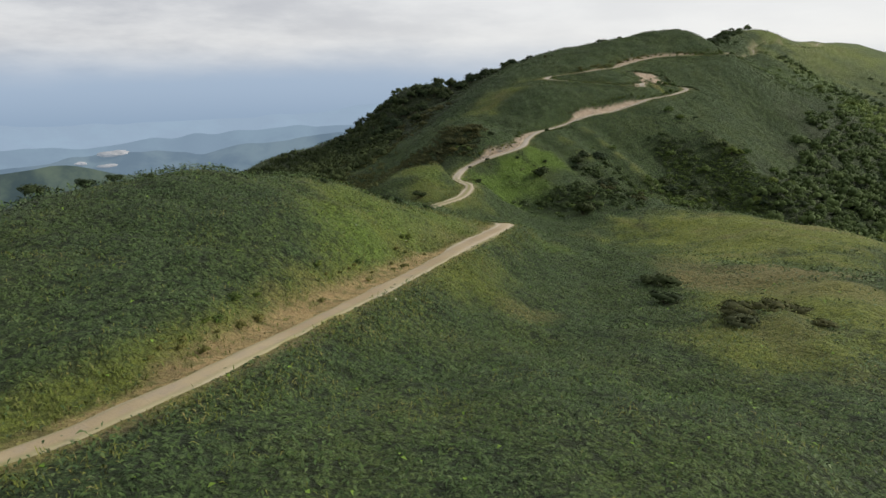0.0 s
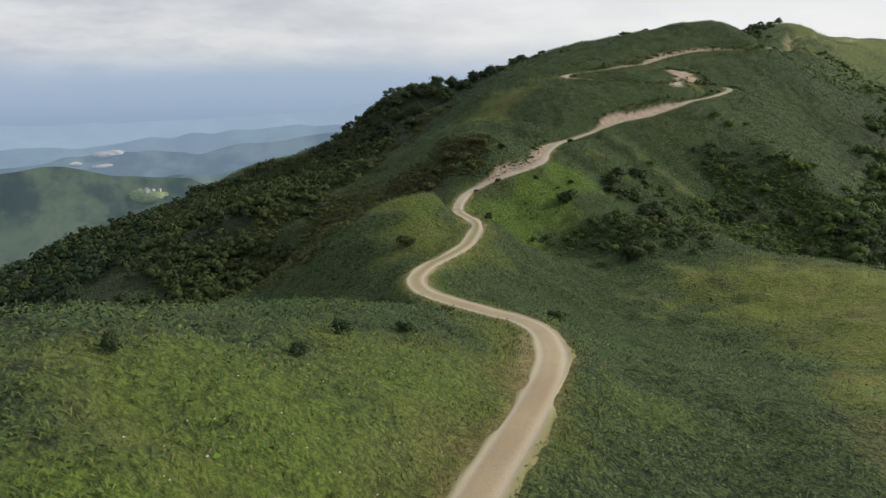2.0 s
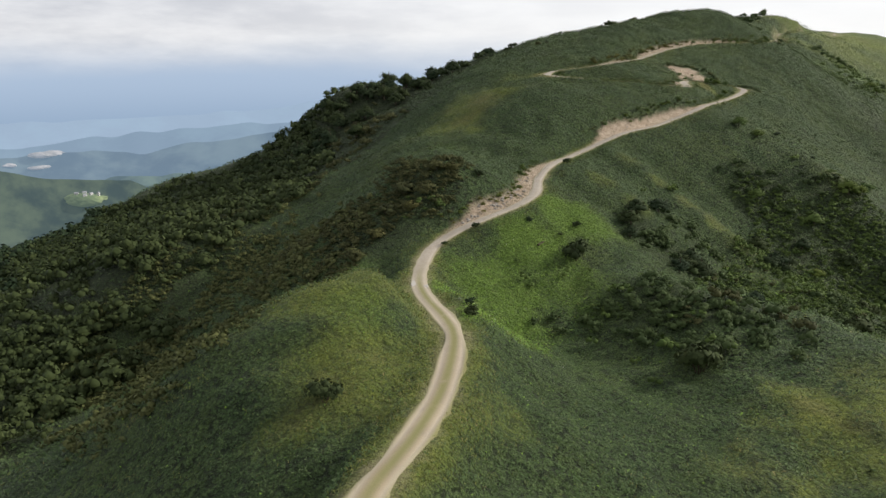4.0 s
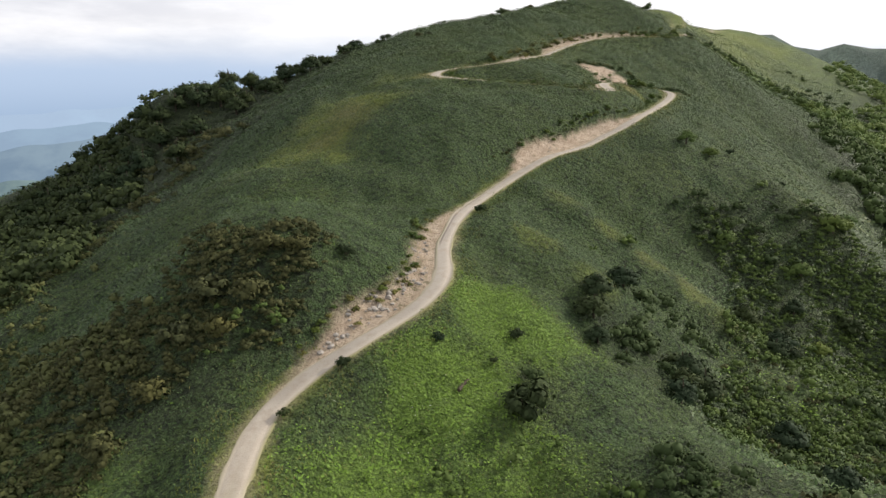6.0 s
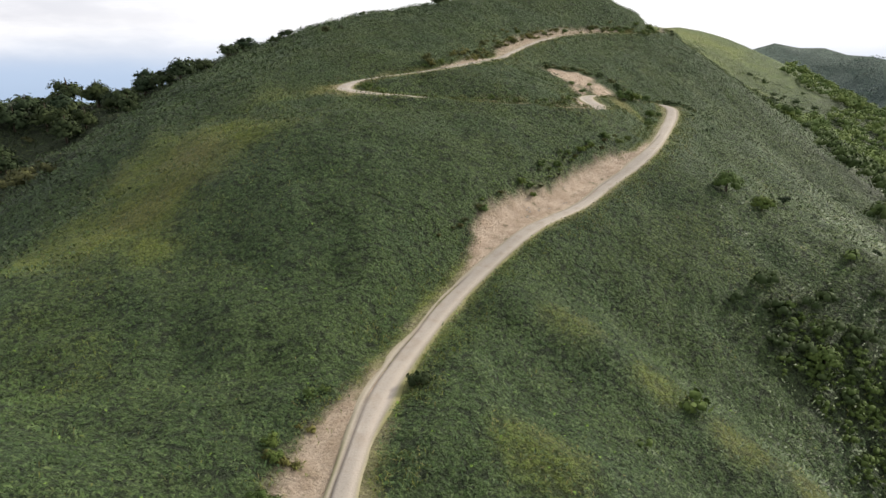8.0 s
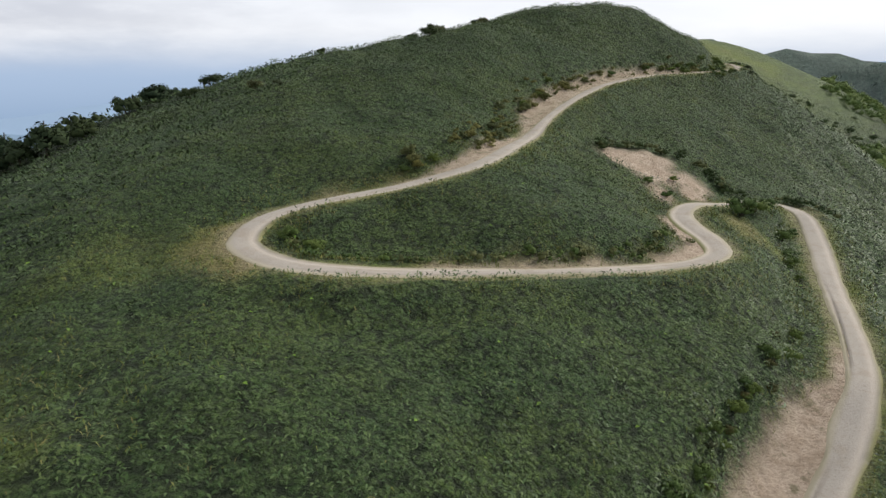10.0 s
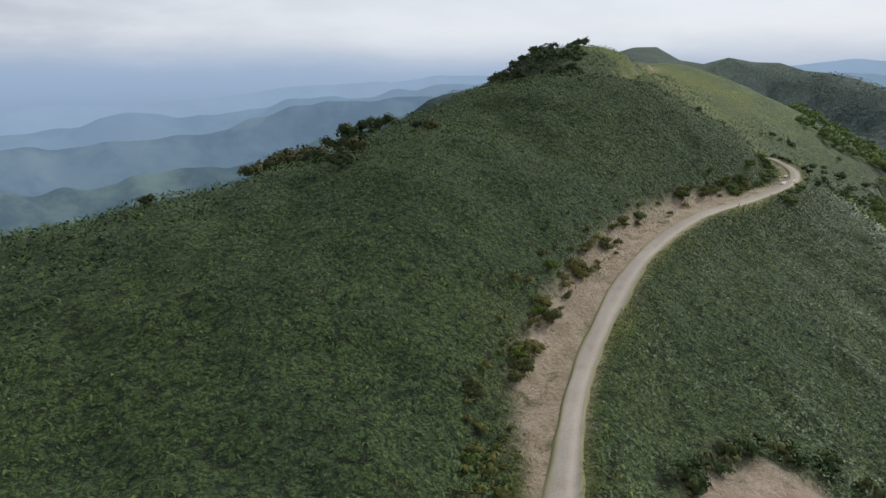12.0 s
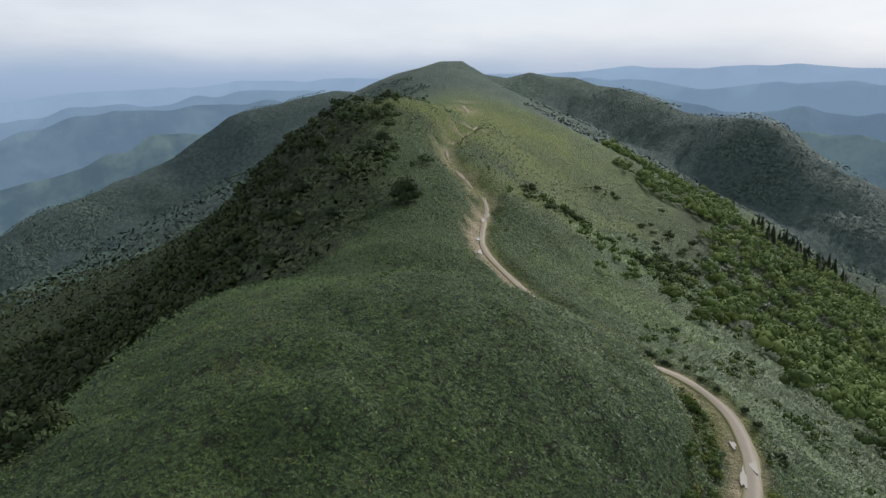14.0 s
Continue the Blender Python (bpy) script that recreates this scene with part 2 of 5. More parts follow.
# distance haze over the hill's own tones, added as an emitted air colour
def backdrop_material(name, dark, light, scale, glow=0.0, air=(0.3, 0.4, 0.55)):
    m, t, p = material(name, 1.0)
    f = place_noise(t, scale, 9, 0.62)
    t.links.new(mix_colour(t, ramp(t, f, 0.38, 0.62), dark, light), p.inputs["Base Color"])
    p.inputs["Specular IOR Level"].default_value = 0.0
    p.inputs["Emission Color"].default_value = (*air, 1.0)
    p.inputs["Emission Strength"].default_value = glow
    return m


GROUND = ground_material()
ROAD = road_material()
SASA = leaf_material("bamboo_grass_leaf", ((0.018, 0.034, 0.011), (0.058, 0.100, 0.034), (0.112, 0.158, 0.060), (0.068, 0.112, 0.028), (0.086, 0.106, 0.036)))
HERB = leaf_material("broad_herb_leaf", ((0.100, 0.180, 0.024), (0.150, 0.260, 0.034), (0.19, 0.30, 0.06), (0.145, 0.232, 0.030), (0.11, 0.18, 0.030)))
STRAW = leaf_material("meadow_grass_blade", ((0.100, 0.128, 0.026), (0.165, 0.178, 0.042), (0.235, 0.200, 0.085), (0.125, 0.158, 0.032), (0.220, 0.185, 0.075)), 0.7)
# woods' sun and shade are in the colour: CROWN_SUNLIT, CROWN_DARK (also dark shrubs)
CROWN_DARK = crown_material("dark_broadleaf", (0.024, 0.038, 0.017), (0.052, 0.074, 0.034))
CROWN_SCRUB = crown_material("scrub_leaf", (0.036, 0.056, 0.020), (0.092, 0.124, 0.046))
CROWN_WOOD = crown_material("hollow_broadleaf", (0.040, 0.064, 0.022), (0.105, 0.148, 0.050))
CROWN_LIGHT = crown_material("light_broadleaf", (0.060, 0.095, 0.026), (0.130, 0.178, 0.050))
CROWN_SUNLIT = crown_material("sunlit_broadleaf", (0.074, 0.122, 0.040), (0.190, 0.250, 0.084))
CROWN_BROWN = crown_material("russet_shrub_leaf", (0.044, 0.050, 0.021), (0.106, 0.108, 0.046))
CROWN_OLIVE = crown_material("olive_scrub_leaf", (0.076, 0.084, 0.030), (0.165, 0.165, 0.062))
BARK = plain_material("bark", (0.10, 0.075, 0.05), (0.05, 0.04, 0.03), 14.0)
CLAY = plain_material("pale_clay", (0.50, 0.38, 0.29), (0.37, 0.27, 0.20), 1.6, 0.95, 0.1)
ROCK = plain_material("pale_rock", (0.42, 0.39, 0.34), (0.24, 0.21, 0.18), 3.0, 0.9, 0.08)

# ---- the lie of the land ----
# crest of the ridge: x, y, height
CREST = [(-30, -60, 26), (-18, 0, 28), (-8, 60, 28), (-3, 120, 22), (8, 170, 22), (22, 215, 29), (50, 265, 44), (92, 308, 56),
         (130, 350, 53), (160, 395, 57), (200, 452, 63), (270, 500, 61), (340, 580, 57), (440, 690, 58), (560, 830, 68), (680, 1005, 80), (730, 1150, -40)]
SPUR_WEST = [(680, 1005, 84), (650, 1030, 74), (623, 1054, 60), (583, 1081, 44), (450, 1097, 28), (341, 1080, -34), (211, 1017, -62), (158, 954, -78), (40, 900, -130)]
SPUR_EAST = [(680, 1005, 84), (722, 973, 86), (742, 952, 66), (772, 923, 80), (790, 900, 68), (812, 870, 58), (800, 800, 48), (746, 675, 34), (736, 608, 29), (710, 519, 0), (690, 461, -31), (660, 380, -80)]
# swells and hollows on its flanks: x, y, height, breadth
MOUNDS_SOUTH = [
    (30, -40, 1.9, 34), (75, -13.9, 6.98, 34), (-12, 9.6, -1.77, 18), (-5, 38.3, -2.68, 11),
    (-46, 39.2, 2.67, 18), (22.5, 47.9, 3.17, 11), (13.5, 53.9, -7.62, 18), (-20.5, 53.9, 5.42, 18),
    (47.5, 53.9, 3.34, 18), (-90, 64.4, 4.24, 34), (130, 76.6, 17.57, 70), (-5, 76.6, 1.35, 11),
    (-27, 76.6, -1.85, 11), (-54.5, 83.5, 4.38, 18), (56, 98.3, 6.48, 18), (-10.5, 105.3, -3.88, 11),
    (81.5, 113.1, 3.18, 18), (30, 116.6, -8.93, 34), (0.5, 124.4, 2.61, 11), (-21.5, 124.4, -5.87, 11),
]
MOUNDS_SADDLE = [
    (56, 127.9, 5.63, 18), (-63, 127.9, 2.7, 18), (-16, 134, 7.59, 11), (-45, 142.7, -5.51, 34),
    (105, 142.7, 2.1, 34), (0.5, 143.5, 7.7, 11), (17, 153.1, -5.52, 11), (39, 153.1, 2.07, 11),
    (50, 172.3, -4.95, 11), (81.5, 172.3, -7.2, 18), (6, 172.3, 2.11, 11), (-37.5, 172.3, -4.24, 18),
    (-50, 181, -9.63, 70), (-10.5, 181.8, 2.85, 11), (56, 187.1, -4.22, 18), (83, 191.4, -4.38, 11),
    (6, 191.4, 7.57, 11), (-27, 191.4, -1.94, 11), (39, 191.4, 1.27, 11), (-75, 194.9, 8.29, 34),
]
MOUNDS_FLANK = [
    (165, 194.9, 4.03, 34), (66.5, 201, -2.51, 11), (-43.5, 201, 4.17, 11), (90, 216.6, 4.86, 18),
    (0.5, 220.1, 2.94, 11), (72, 229.7, 1.62, 11), (30.5, 231.4, 4.26, 18), (-54.5, 231.4, 3.23, 18),
    (160, 233.2, -17.32, 70), (-105, 247.1, 10.56, 34), (39, 248.8, -1.35, 11), (6, 248.8, 1.68, 11),
    (94, 248.8, 2.14, 11), (61, 248.8, 0.93, 11), (121.5, 258.4, -2.93, 11), (72, 268, -0.73, 11),
    (-30, 273.2, -4.5, 34), (90, 275.8, -2.45, 18), (6, 287.1, -3.03, 11), (127, 287.1, 1.77, 11),
]
MOUNDS_SUMMIT = [
    (50, 287.1, 1.83, 11), (66.5, 296.7, 1.36, 11), (99.5, 296.7, -2.07, 11), (77.5, 296.7, 2.22, 11),
    (195, 299.3, -3.32, 34), (-105, 299.3, 4.81, 34), (39, 305.4, 3.85, 18), (127, 306.2, 2.5, 11),
    (-16, 306.2, 5.91, 11), (105, 306.2, 2.34, 11), (55.5, 315.8, -2.42, 11), (110.5, 315.8, 2.82, 11),
    (22.5, 315.8, 1.83, 11), (98.5, 320.2, 4.96, 18), (-20.5, 320.2, 5.68, 18), (-90, 325.4, 6.56, 34),
    (61, 325.4, -1.79, 11), (55.5, 334.9, -2.99, 11), (121.5, 334.9, -1.87, 11), (-20, 337.6, 10.76, 70),
]
MOUNDS_NORTH = [
    (280, 337.6, -11.78, 70), (94, 344.5, 3.72, 11), (72, 344.5, -2.92, 11), (127, 344.5, 3.35, 11),
    (149.5, 349.8, -3.37, 18), (195, 351.5, -5.66, 34), (90, 364.5, -4.04, 18), (60, 377.6, -17.71, 34),
    (150, 377.6, 3.64, 34), (300, 377.6, 7.23, 34), (107, 394.1, -7.75, 18), (73, 394.1, -4.68, 18),
    (225, 403.7, -4.46, 34), (180, 429.8, 8.23, 34), (90, 429.8, -11.35, 34), (270, 429.8, -2.8, 34),
    (210, 482, 4.01, 34), (130, 494.2, -19.91, 70), (255, 508.1, 1.83, 34), (190, 598.6, -16.51, 70),
]
MOUNDS = np.array(MOUNDS_SOUTH + MOUNDS_SADDLE + MOUNDS_FLANK + MOUNDS_SUMMIT + MOUNDS_NORTH + [(189, 440, 5.0, 28), (170, 448, 3.5, 22), (30, 305, -1.7, 20), (80, 317, -0.5, 10), (104, 312, -0.4, 10), (183, 432, -1.4, 16), (280, 481, 2.2, 34), (794, 890, 6.0, 26), (738, 960, 5.5, 18), (616, 1039, 5.0, 22), (725, 968, 3.0, 14)], float)
# narrow ribs and gullies down the flank: from, to (x, y), height, breadth
RIBS = [((41, 208), (61, 189), 1.7, 3.2), ((31, 198), (43, 185), 1.0, 2.8), ((50, 211), (68, 192), -1.2, 3.4), ((38, 205), (52, 187), -0.9, 3.0), ((84, 214), (98, 196), 1.6, 4.0), ((12, 184), (-20, 181), 1.2, 4.0), ((66, 180), (84, 170), 1.5, 4.0)]
# the dirt road: x, y, height
ROAD_SOUTH = [(-34, 4, 27.5), (-25, 11.5, 27.3), (-15.3, 20.8, 27.1), (-12.8, 23.9, 27.1), (-10, 28.9, 27.0), (-7.3, 36.7, 26.2), (-3.8, 46.5, 25.3), (-0.8, 54, 24.8),
              (2, 61.5, 24.4), (5.1, 69.8, 23.7), (7.1, 77, 22.8), (7.7, 85, 21.3), (6.8, 91, 20.0), (4.6, 95.2, 19.2), (1.2, 99, 18.9),
              (-1.5, 102.5, 18.8), (-2.3, 107, 18.7), (-0.9, 112.8, 18.5), (1.6, 119, 18.1), (3.6, 125.2, 17.8), (5.0, 132, 17.9), (5.3, 136, 18.1),
              (4.7, 140.8, 17.8), (3.6, 147, 17.2), (3.0, 154, 16.6), (3.5, 161.4, 16.4), (5.4, 168.8, 17.1)]
ROAD_FLANK = [(9, 172.9, 18.2), (12.7, 175.2, 19.2), (18.2, 179.2, 20.4), (21.6, 184.2, 21.2), (23.6, 191.4, 22.4), (27.2, 198.8, 23.5), (31.9, 205.7, 23.9), (38.2, 212.6, 25),
              (46.4, 218.6, 27.1), (53.5, 222.4, 28), (59, 226.2, 29.1), (64.2, 229.2, 30.4), (69.7, 233.3, 31.8), (78.5, 243, 32.5), (86.5, 252, 33.6),
              (89.8, 257, 34.6), (87, 259, 35.4), (81, 256.4, 36.1), (75.7, 255.1, 36.7), (72.4, 252.6, 36.6), (71.4, 250, 36.2), (71.2, 247.5, 35.7)]
ROAD_SUMMIT = [(69.5, 244.8, 35.5), (65, 242.8, 35.7), (57.3, 242.0, 36.3), (48.2, 242.2, 37.1), (42.5, 242.6, 37.7), (38.4, 245, 38.0), (36.8, 249.2, 38.3), (38.4, 252.6, 38.9),
               (42, 253.8, 39.5), (47.4, 254.1, 40.1), (52.5, 255.1, 40.8), (56.5, 257.3, 41.3), (61, 262, 41.8), (65, 266.5, 42.2), (71.0, 273.8, 43.5),
               (78.3, 280.2, 45.1), (85.6, 285.5, 46.3), (95.6, 290.6, 47.2), (105, 293.3, 47.5), (113.8, 296.3, 47.8), (119.2, 299.6, 48.0), (122.2, 303, 48.4)]
ROAD_NORTH = [(123.5, 307.5, 48.9), (127, 316, 47.2), (132, 327, 46.2), (137, 339.5, 46.6), (142.4, 351.4, 47.9), (150.2, 360.2, 48.2), (160.2, 369.5, 48.3), (166.9, 377.8, 49.4), (168.9, 384, 51.0),
              (172.4, 393, 53.5), (180, 404, 55.8), (198, 420, 55.6), (218.7, 438, 55.4), (238, 455, 55.6), (248, 470, 58), (256, 483, 60.2), (270, 500, 61)]
HALF_WIDTH = 1.02


def smooth(a, b, v):
    u = np.clip((v - a) / (b - a), 0.0, 1.0)
    return u * u * (3 - 2 * u)


def catmull(points, step):
    p = np.array(points, float)
    p = np.vstack([2 * p[0] - p[1], p, 2 * p[-1] - p[-2]])
    out = []
    for i in range(1, len(p) - 2):
        n = max(2, int(np.linalg.norm(p[i + 1, :2] - p[i, :2]) / step))
        u = np.arange(n)[:, None] / n
        a, b, c, d = p[i - 1], p[i], p[i + 1], p[i + 2]
        out.append(0.5 * (2 * b + (c - a) * u + (2 * a - 5 * b + 4 * c - d) * u ** 2 + (3 * b - a - 3 * c + d) * u ** 3))
    return np.vstack(out + [p[-2:-1]])


ROAD_LINE = catmull(ROAD_SOUTH + ROAD_FLANK + ROAD_SUMMIT + ROAD_NORTH, 0.8)

LATTICE = np.random.default_rng(5).random((256, 256))


def value_noise(x, y, size):
    u, v = x / size, y / size
    i, j = np.floor(u).astype(int), np.floor(v).astype(int)
    f, g = u - i, v - j
    f, g = f * f * (3 - 2 * f), g * g * (3 - 2 * g)
    i0, i1, j0, j1 = i % 256, (i + 1) % 256, j % 256, (j + 1) % 256
    return (LATTICE[i0, j0] * (1 - f) + LATTICE[i1, j0] * f) * (1 - g) + (LATTICE[i0, j1] * (1 - f) + LATTICE[i1, j1] * f) * g - 0.5


def ridge(x, y, line, slope, round_top):
    """A ridge along a line: its height and the distance from its crest."""
    crest = np.array(line, float)
    nearest, weight, total = np.full(x.shape, 1e18), np.zeros(x.shape), np.zeros(x.shape)
    for a, b in zip(crest[:-1], crest[1:]):
        ab = b[:2] - a[:2]
        u = np.clip(((x - a[0]) * ab[0] + (y - a[1]) * ab[1]) / (ab @ ab), 0, 1)
        d2 = (x - a[0] - u * ab[0]) ** 2 + (y - a[1] - u * ab[1]) ** 2
        w = 1 / (d2 + 30) ** 2
        weight, total, nearest = weight + w, total + w * (a[2] + u * (b[2] - a[2])), np.minimum(nearest, d2)
    return total / weight - slope * (np.sqrt(nearest + round_top ** 2) - round_top), np.sqrt(nearest)


def natural_height(x, y):
    z, away = ridge(x, y, CREST, 0.52, 40.0)
    for mx, my, mh, mr in MOUNDS:
        s = mr / 1.25
        z = z + mh * np.exp(-((x - mx) ** 2 + (y - my) ** 2) / (2 * s * s))
    for (ax, ay), (bx, by), rise, broad in RIBS:
        u = np.clip(((x - ax) * (bx - ax) + (y - ay) * (by - ay)) / ((bx - ax) ** 2 + (by - ay) ** 2), 0, 1)
        d2 = (x - ax - u * (bx - ax)) ** 2 + (y - ay - u * (by - ay)) ** 2
        z = z + rise * np.exp(-d2 / (2 * broad * broad))
    z = z + smooth(60, 160, away) * (16 * value_noise(x + 31, y, 55.0))
    for line, slope in ((SPUR_WEST, 0.55), (SPUR_EAST, 0.6)):
        other = ridge(x, y, line, slope, 25.0)[0] + 18 * value_noise(x, y + 50, 70.0) + 8 * value_noise(x, y, 28.0)
        z = np.maximum(z, other)
    # the flanks run out into a rolling lowland
    low = -330 + 90 * value_noise(x, y, 420.0) + 60 * value_noise(x, y, 170.0) - 260 * smooth(900, 2600, np.hypot(x - 60, y - 200))
    return np.where(z < low + 40, low + 40 * np.exp(np.clip((z - low - 40) / 40, -30, 0)), z)


def road_near(x, y):
    """Distance to the road's line and the road's height there."""
    d, h = np.full(x.shape, 1e9), np.zeros(x.shape)
    box = (x > -60) & (x < 300) & (y > -20) & (y < 530)
    line = ROAD_LINE
    for k in range(0, len(line), 12):
        part_line = line[k:k + 13]
        lo, hi = part_line.min(0) - 14, part_line.max(0) + 14
        sel = np.nonzero(box & (x > lo[0]) & (x < hi[0]) & (y > lo[1]) & (y < hi[1]))[0]
        if not len(sel):
            continue
        px, py = x[sel], y[sel]
        for a, b in zip(part_line[:-1], part_line[1:]):
            ab = b - a
            u = np.clip(((px - a[0]) * ab[0] + (py - a[1]) * ab[1]) / (ab[0] ** 2 + ab[1] ** 2 + 1e-9), 0, 1)
            dd = np.hypot(px - a[0] - u * ab[0], py - a[1] - u * ab[1])
            near = dd < d[sel]
            d[sel] = np.where(near, dd, d[sel])
            h[sel] = np.where(near, a[2] + u * ab[2], h[sel])
    return d, h


# grown-over shoulders on the outer side of the road: from, to (x, y), height, breadth
SHOULDERS = [((70.5, 243.0), (65, 240.4), 0.2, 0.8), ((65, 240.4), (57, 239.6), 0.22, 0.8), ((57, 239.6), (46, 240.0), 0.22, 0.8), ((46, 240.0), (40.5, 240.9), 0.2, 0.8)]


def height(x, y):
    """Ground height, the distance to the road, and how far the slope was cut down for it."""
    x, y = np.asarray(x, float).ravel(), np.asarray(y, float).ravel()
    z = natural_height(x, y)
    d, h = road_near(x, y)
    cut = z - h
    reach = np.where(cut > 0, 4.6 + 0.35 * np.clip(cut, 0, 4), 5.0)
    w = 1 - smooth(HALF_WIDTH + 0.35, reach, d)
    rough = 1.0 * value_noise(x, y, 7.0) + 0.7 * value_noise(x + 9, y + 4, 2.7) + 0.45 * value_noise(x + 3, y + 8, 1.5)
    z = z + (h - z) * w + rough * smooth(1.8, 4.5, d)
    for (ax, ay), (bx, by), rise, broad in SHOULDERS:
        u = np.clip(((x - ax) * (bx - ax) + (y - ay) * (by - ay)) / ((bx - ax) ** 2 + (by - ay) ** 2), 0, 1)
        z = z + rise * smooth(1.2, 1.9, d) * np.exp(-((x - ax - u * (bx - ax)) ** 2 + (y - ay - u * (by - ay)) ** 2) / (2 * broad * broad))
    return z, d, cut * w


def discs(x, y, spots):
    """How far a place lies within any of the round spots (x, y, radius, strength), with a ragged rim."""
    v = np.zeros(x.shape)
    rag = 0.6 * value_noise(x, y, 9.0) + 0.5 * value_noise(x, y, 3.1) + 0.35 * value_noise(x, y, 1.1)
    for sx, sy, r, strength in spots:
        v = np.maximum(v, strength * (1 - smooth(0.45, 1.25, np.hypot(x - sx, y - sy) / r + rag)))
    return v


# lush and meadow spots past y 330 put the far ridge's sunlight into colour
LUSH_SPOTS = [(34, 81.5, 4.5, 0.7), (26, 178, 6, 1), (20, 172, 7, 1), (14, 162, 8, 0.9), (10, 152, 7, 0.8), (22, 164, 7, 0.7), (-6.5, 52, 5, 0.8), (-5, 60, 5, 0.55), (-1, 70, 4, 0.6), (8, 142, 4, 0.8),
              (12, 74, 3, 0.6), (165, 338, 16, 0.25), (205, 365, 22, 0.3), (-6, 166, 4, 0.5), (60, 178, 8, 0.45), (70, 186, 7, 0.45), (-2, 136, 4, 0.5)]
MEADOW_SPOTS = [(37, 84, 9, 1), (30, 80, 6, 0.9), (48, 82, 9, 0.9), (44, 205.5, 2.8, 0.5), (48, 201.5, 2.6, 0.6), (52, 197.5, 2.8, 0.6), (56, 194, 3.0, 0.6), (60, 190, 3.6, 0.6), (35, 194, 2.6, 0.5), (40, 188, 2.6, 0.5), (88, 210, 4, 0.6), (50, 120, 20, 1), (46, 97, 15, 1), (31, 54, 10, 0.9), (70, 105, 26, 1), (24, 44, 7, 0.8), (19, 236, 10, 0.75), (12, 228, 9, 0.75), (-4, 55, 9, 0.75), (0, 70, 7, 0.75), (3, 84, 4, 0.7),
                (75, 132, 22, 0.9), (-2, 128, 9, 0.75), (-4, 140, 8, 0.75), (0, 148, 6, 0.7), (215, 420, 40, 0.6), (250, 455, 30, 0.6), (180, 380, 14, 0.5), (30, 250, 5, 0.4), (35, 248.5, 3.2, 1), (36.4, 245.6, 2.4, 1), (36, 251.5, 2.0, 0.9), (76, 250.4, 2.6, 1), (78, 249, 1.8, 0.9)]
SHRUB_SPOTS = [(48, 172, 8, 0.5), (60, 180, 10, 0.5), (77, 194, 14, 0.6), (41, 180, 5, 0.7), (88, 205, 9, 0.7), (70, 207, 7, 0.8), (95, 185, 20, 0.9), (70, 165, 18, 0.8), (-34, 190, 12, 0.5), (-42, 175, 12, 0.6),
               (-40, 230, 24, 1), (-32, 262, 24, 1), (-36, 290, 22, 1), (-14, 262, 8, 0.7), (-45, 200, 20, 1), (4, 180, 6, 0.9), (-4, 175, 6, 0.8), (112, 200, 22, 1), (140, 230, 24, 1), (150, 262, 20, 1)]
WOOD_SPOTS = [(-4, 300, 10, 1), (10, 300, 8, 1), (10, 322, 14, 1), (40, 348, 24, 1), (70, 370, 26, 1), (105, 395, 26, 1), (140, 430, 24, 1), (-50, 165, 16, 1), (-45, 140, 16, 1), (35, 158, 9, 0.7),
              (180, 290, 24, 1), (230, 330, 30, 1), (280, 360, 34, 1), (330, 390, 44, 1), (160, 445, 14, 1)]
SCAR_SPOTS = [(75.0, 264.6, 2.8, 1.3), (78.4, 265.2, 2.8, 1.3), (76.6, 261.8, 3.4, 1.3), (79.6, 261.6, 2.8, 1.3), (78.4, 258.6, 2.2, 1.3), (74.0, 257.8, 2.0, 1.2)]
DRY_SPOTS = [(-0.8, 61, 2.4, 0.6), (1.2, 66, 2.0, 0.6), (-3, 56, 1.8, 0.5), (3.4, 71, 1.8, 0.5), (27, 73, 4.5, 0.55), (40, 75, 6, 0.7), (52, 74, 6, 0.6), (35, 248.5, 2.6, 0.9), (36.2, 245.4, 2.0, 0.9), (36, 251.8, 1.8, 0.8), (76.4, 250.4, 2.2, 0.8), (48, 244, 1.3, 0.7), (53, 243.8, 1.4, 0.7), (58, 244, 1.4, 0.7), (64, 244.6, 1.6, 0.7), (44, 255.8, 1.6, 0.7), (49, 256.2, 1.4, 0.7), (92, 257, 1.6, 0.6), (-6.0, 47, 1.4, 0.6), (19, 236, 4, 0.35), (14, 229, 4, 0.35), (26, 65.5, 5, 0.9), (33, 66, 6, 0.9), (41, 71, 7, 0.9), (36, 57, 5, 0.5), (84, 128, 12, 0.8), (100, 132, 12, 0.8), (67, 118, 7, 0.6), (7, 51, 2.4, 0.5), (-8.2, 42.5, 1.5, 0.6), (-9.6, 38.8, 1.5, 0.6), (-12.4, 28, 1.5, 0.6)]
# bare cut banks along the road: from, to (x, y), side (1 right of the way north, -1 left), breadth at either end, how bare
BANKS = [((40, 213.5), (70, 233.6), -1, 3.3, 1.6, 1.2), ((8, 172), (29, 202), -1, 3.0, 1.5, 0.95), ((-13, 24), (1.5, 60.5), -1, 1.9, 1.5, 0.78), ((50, 254.5), (64, 265.5), -1, 1.4, 2.0, 0.9),
         ((64, 265.5), (114, 296.4), -1, 2.5, 2.4, 0.85), ((72.4, 252.6), (62, 242.4), 1, 2.2, 1.2, 1.1), ((62, 242.4), (45, 242.3), 1, 1.2, 0.7, 0.8), ((5.4, 70.5), (7.8, 86), -1, 1.4, 1.2, 0.6), ((128, 322), (165, 376), -1, 1.2, 1.0, 0.8)]


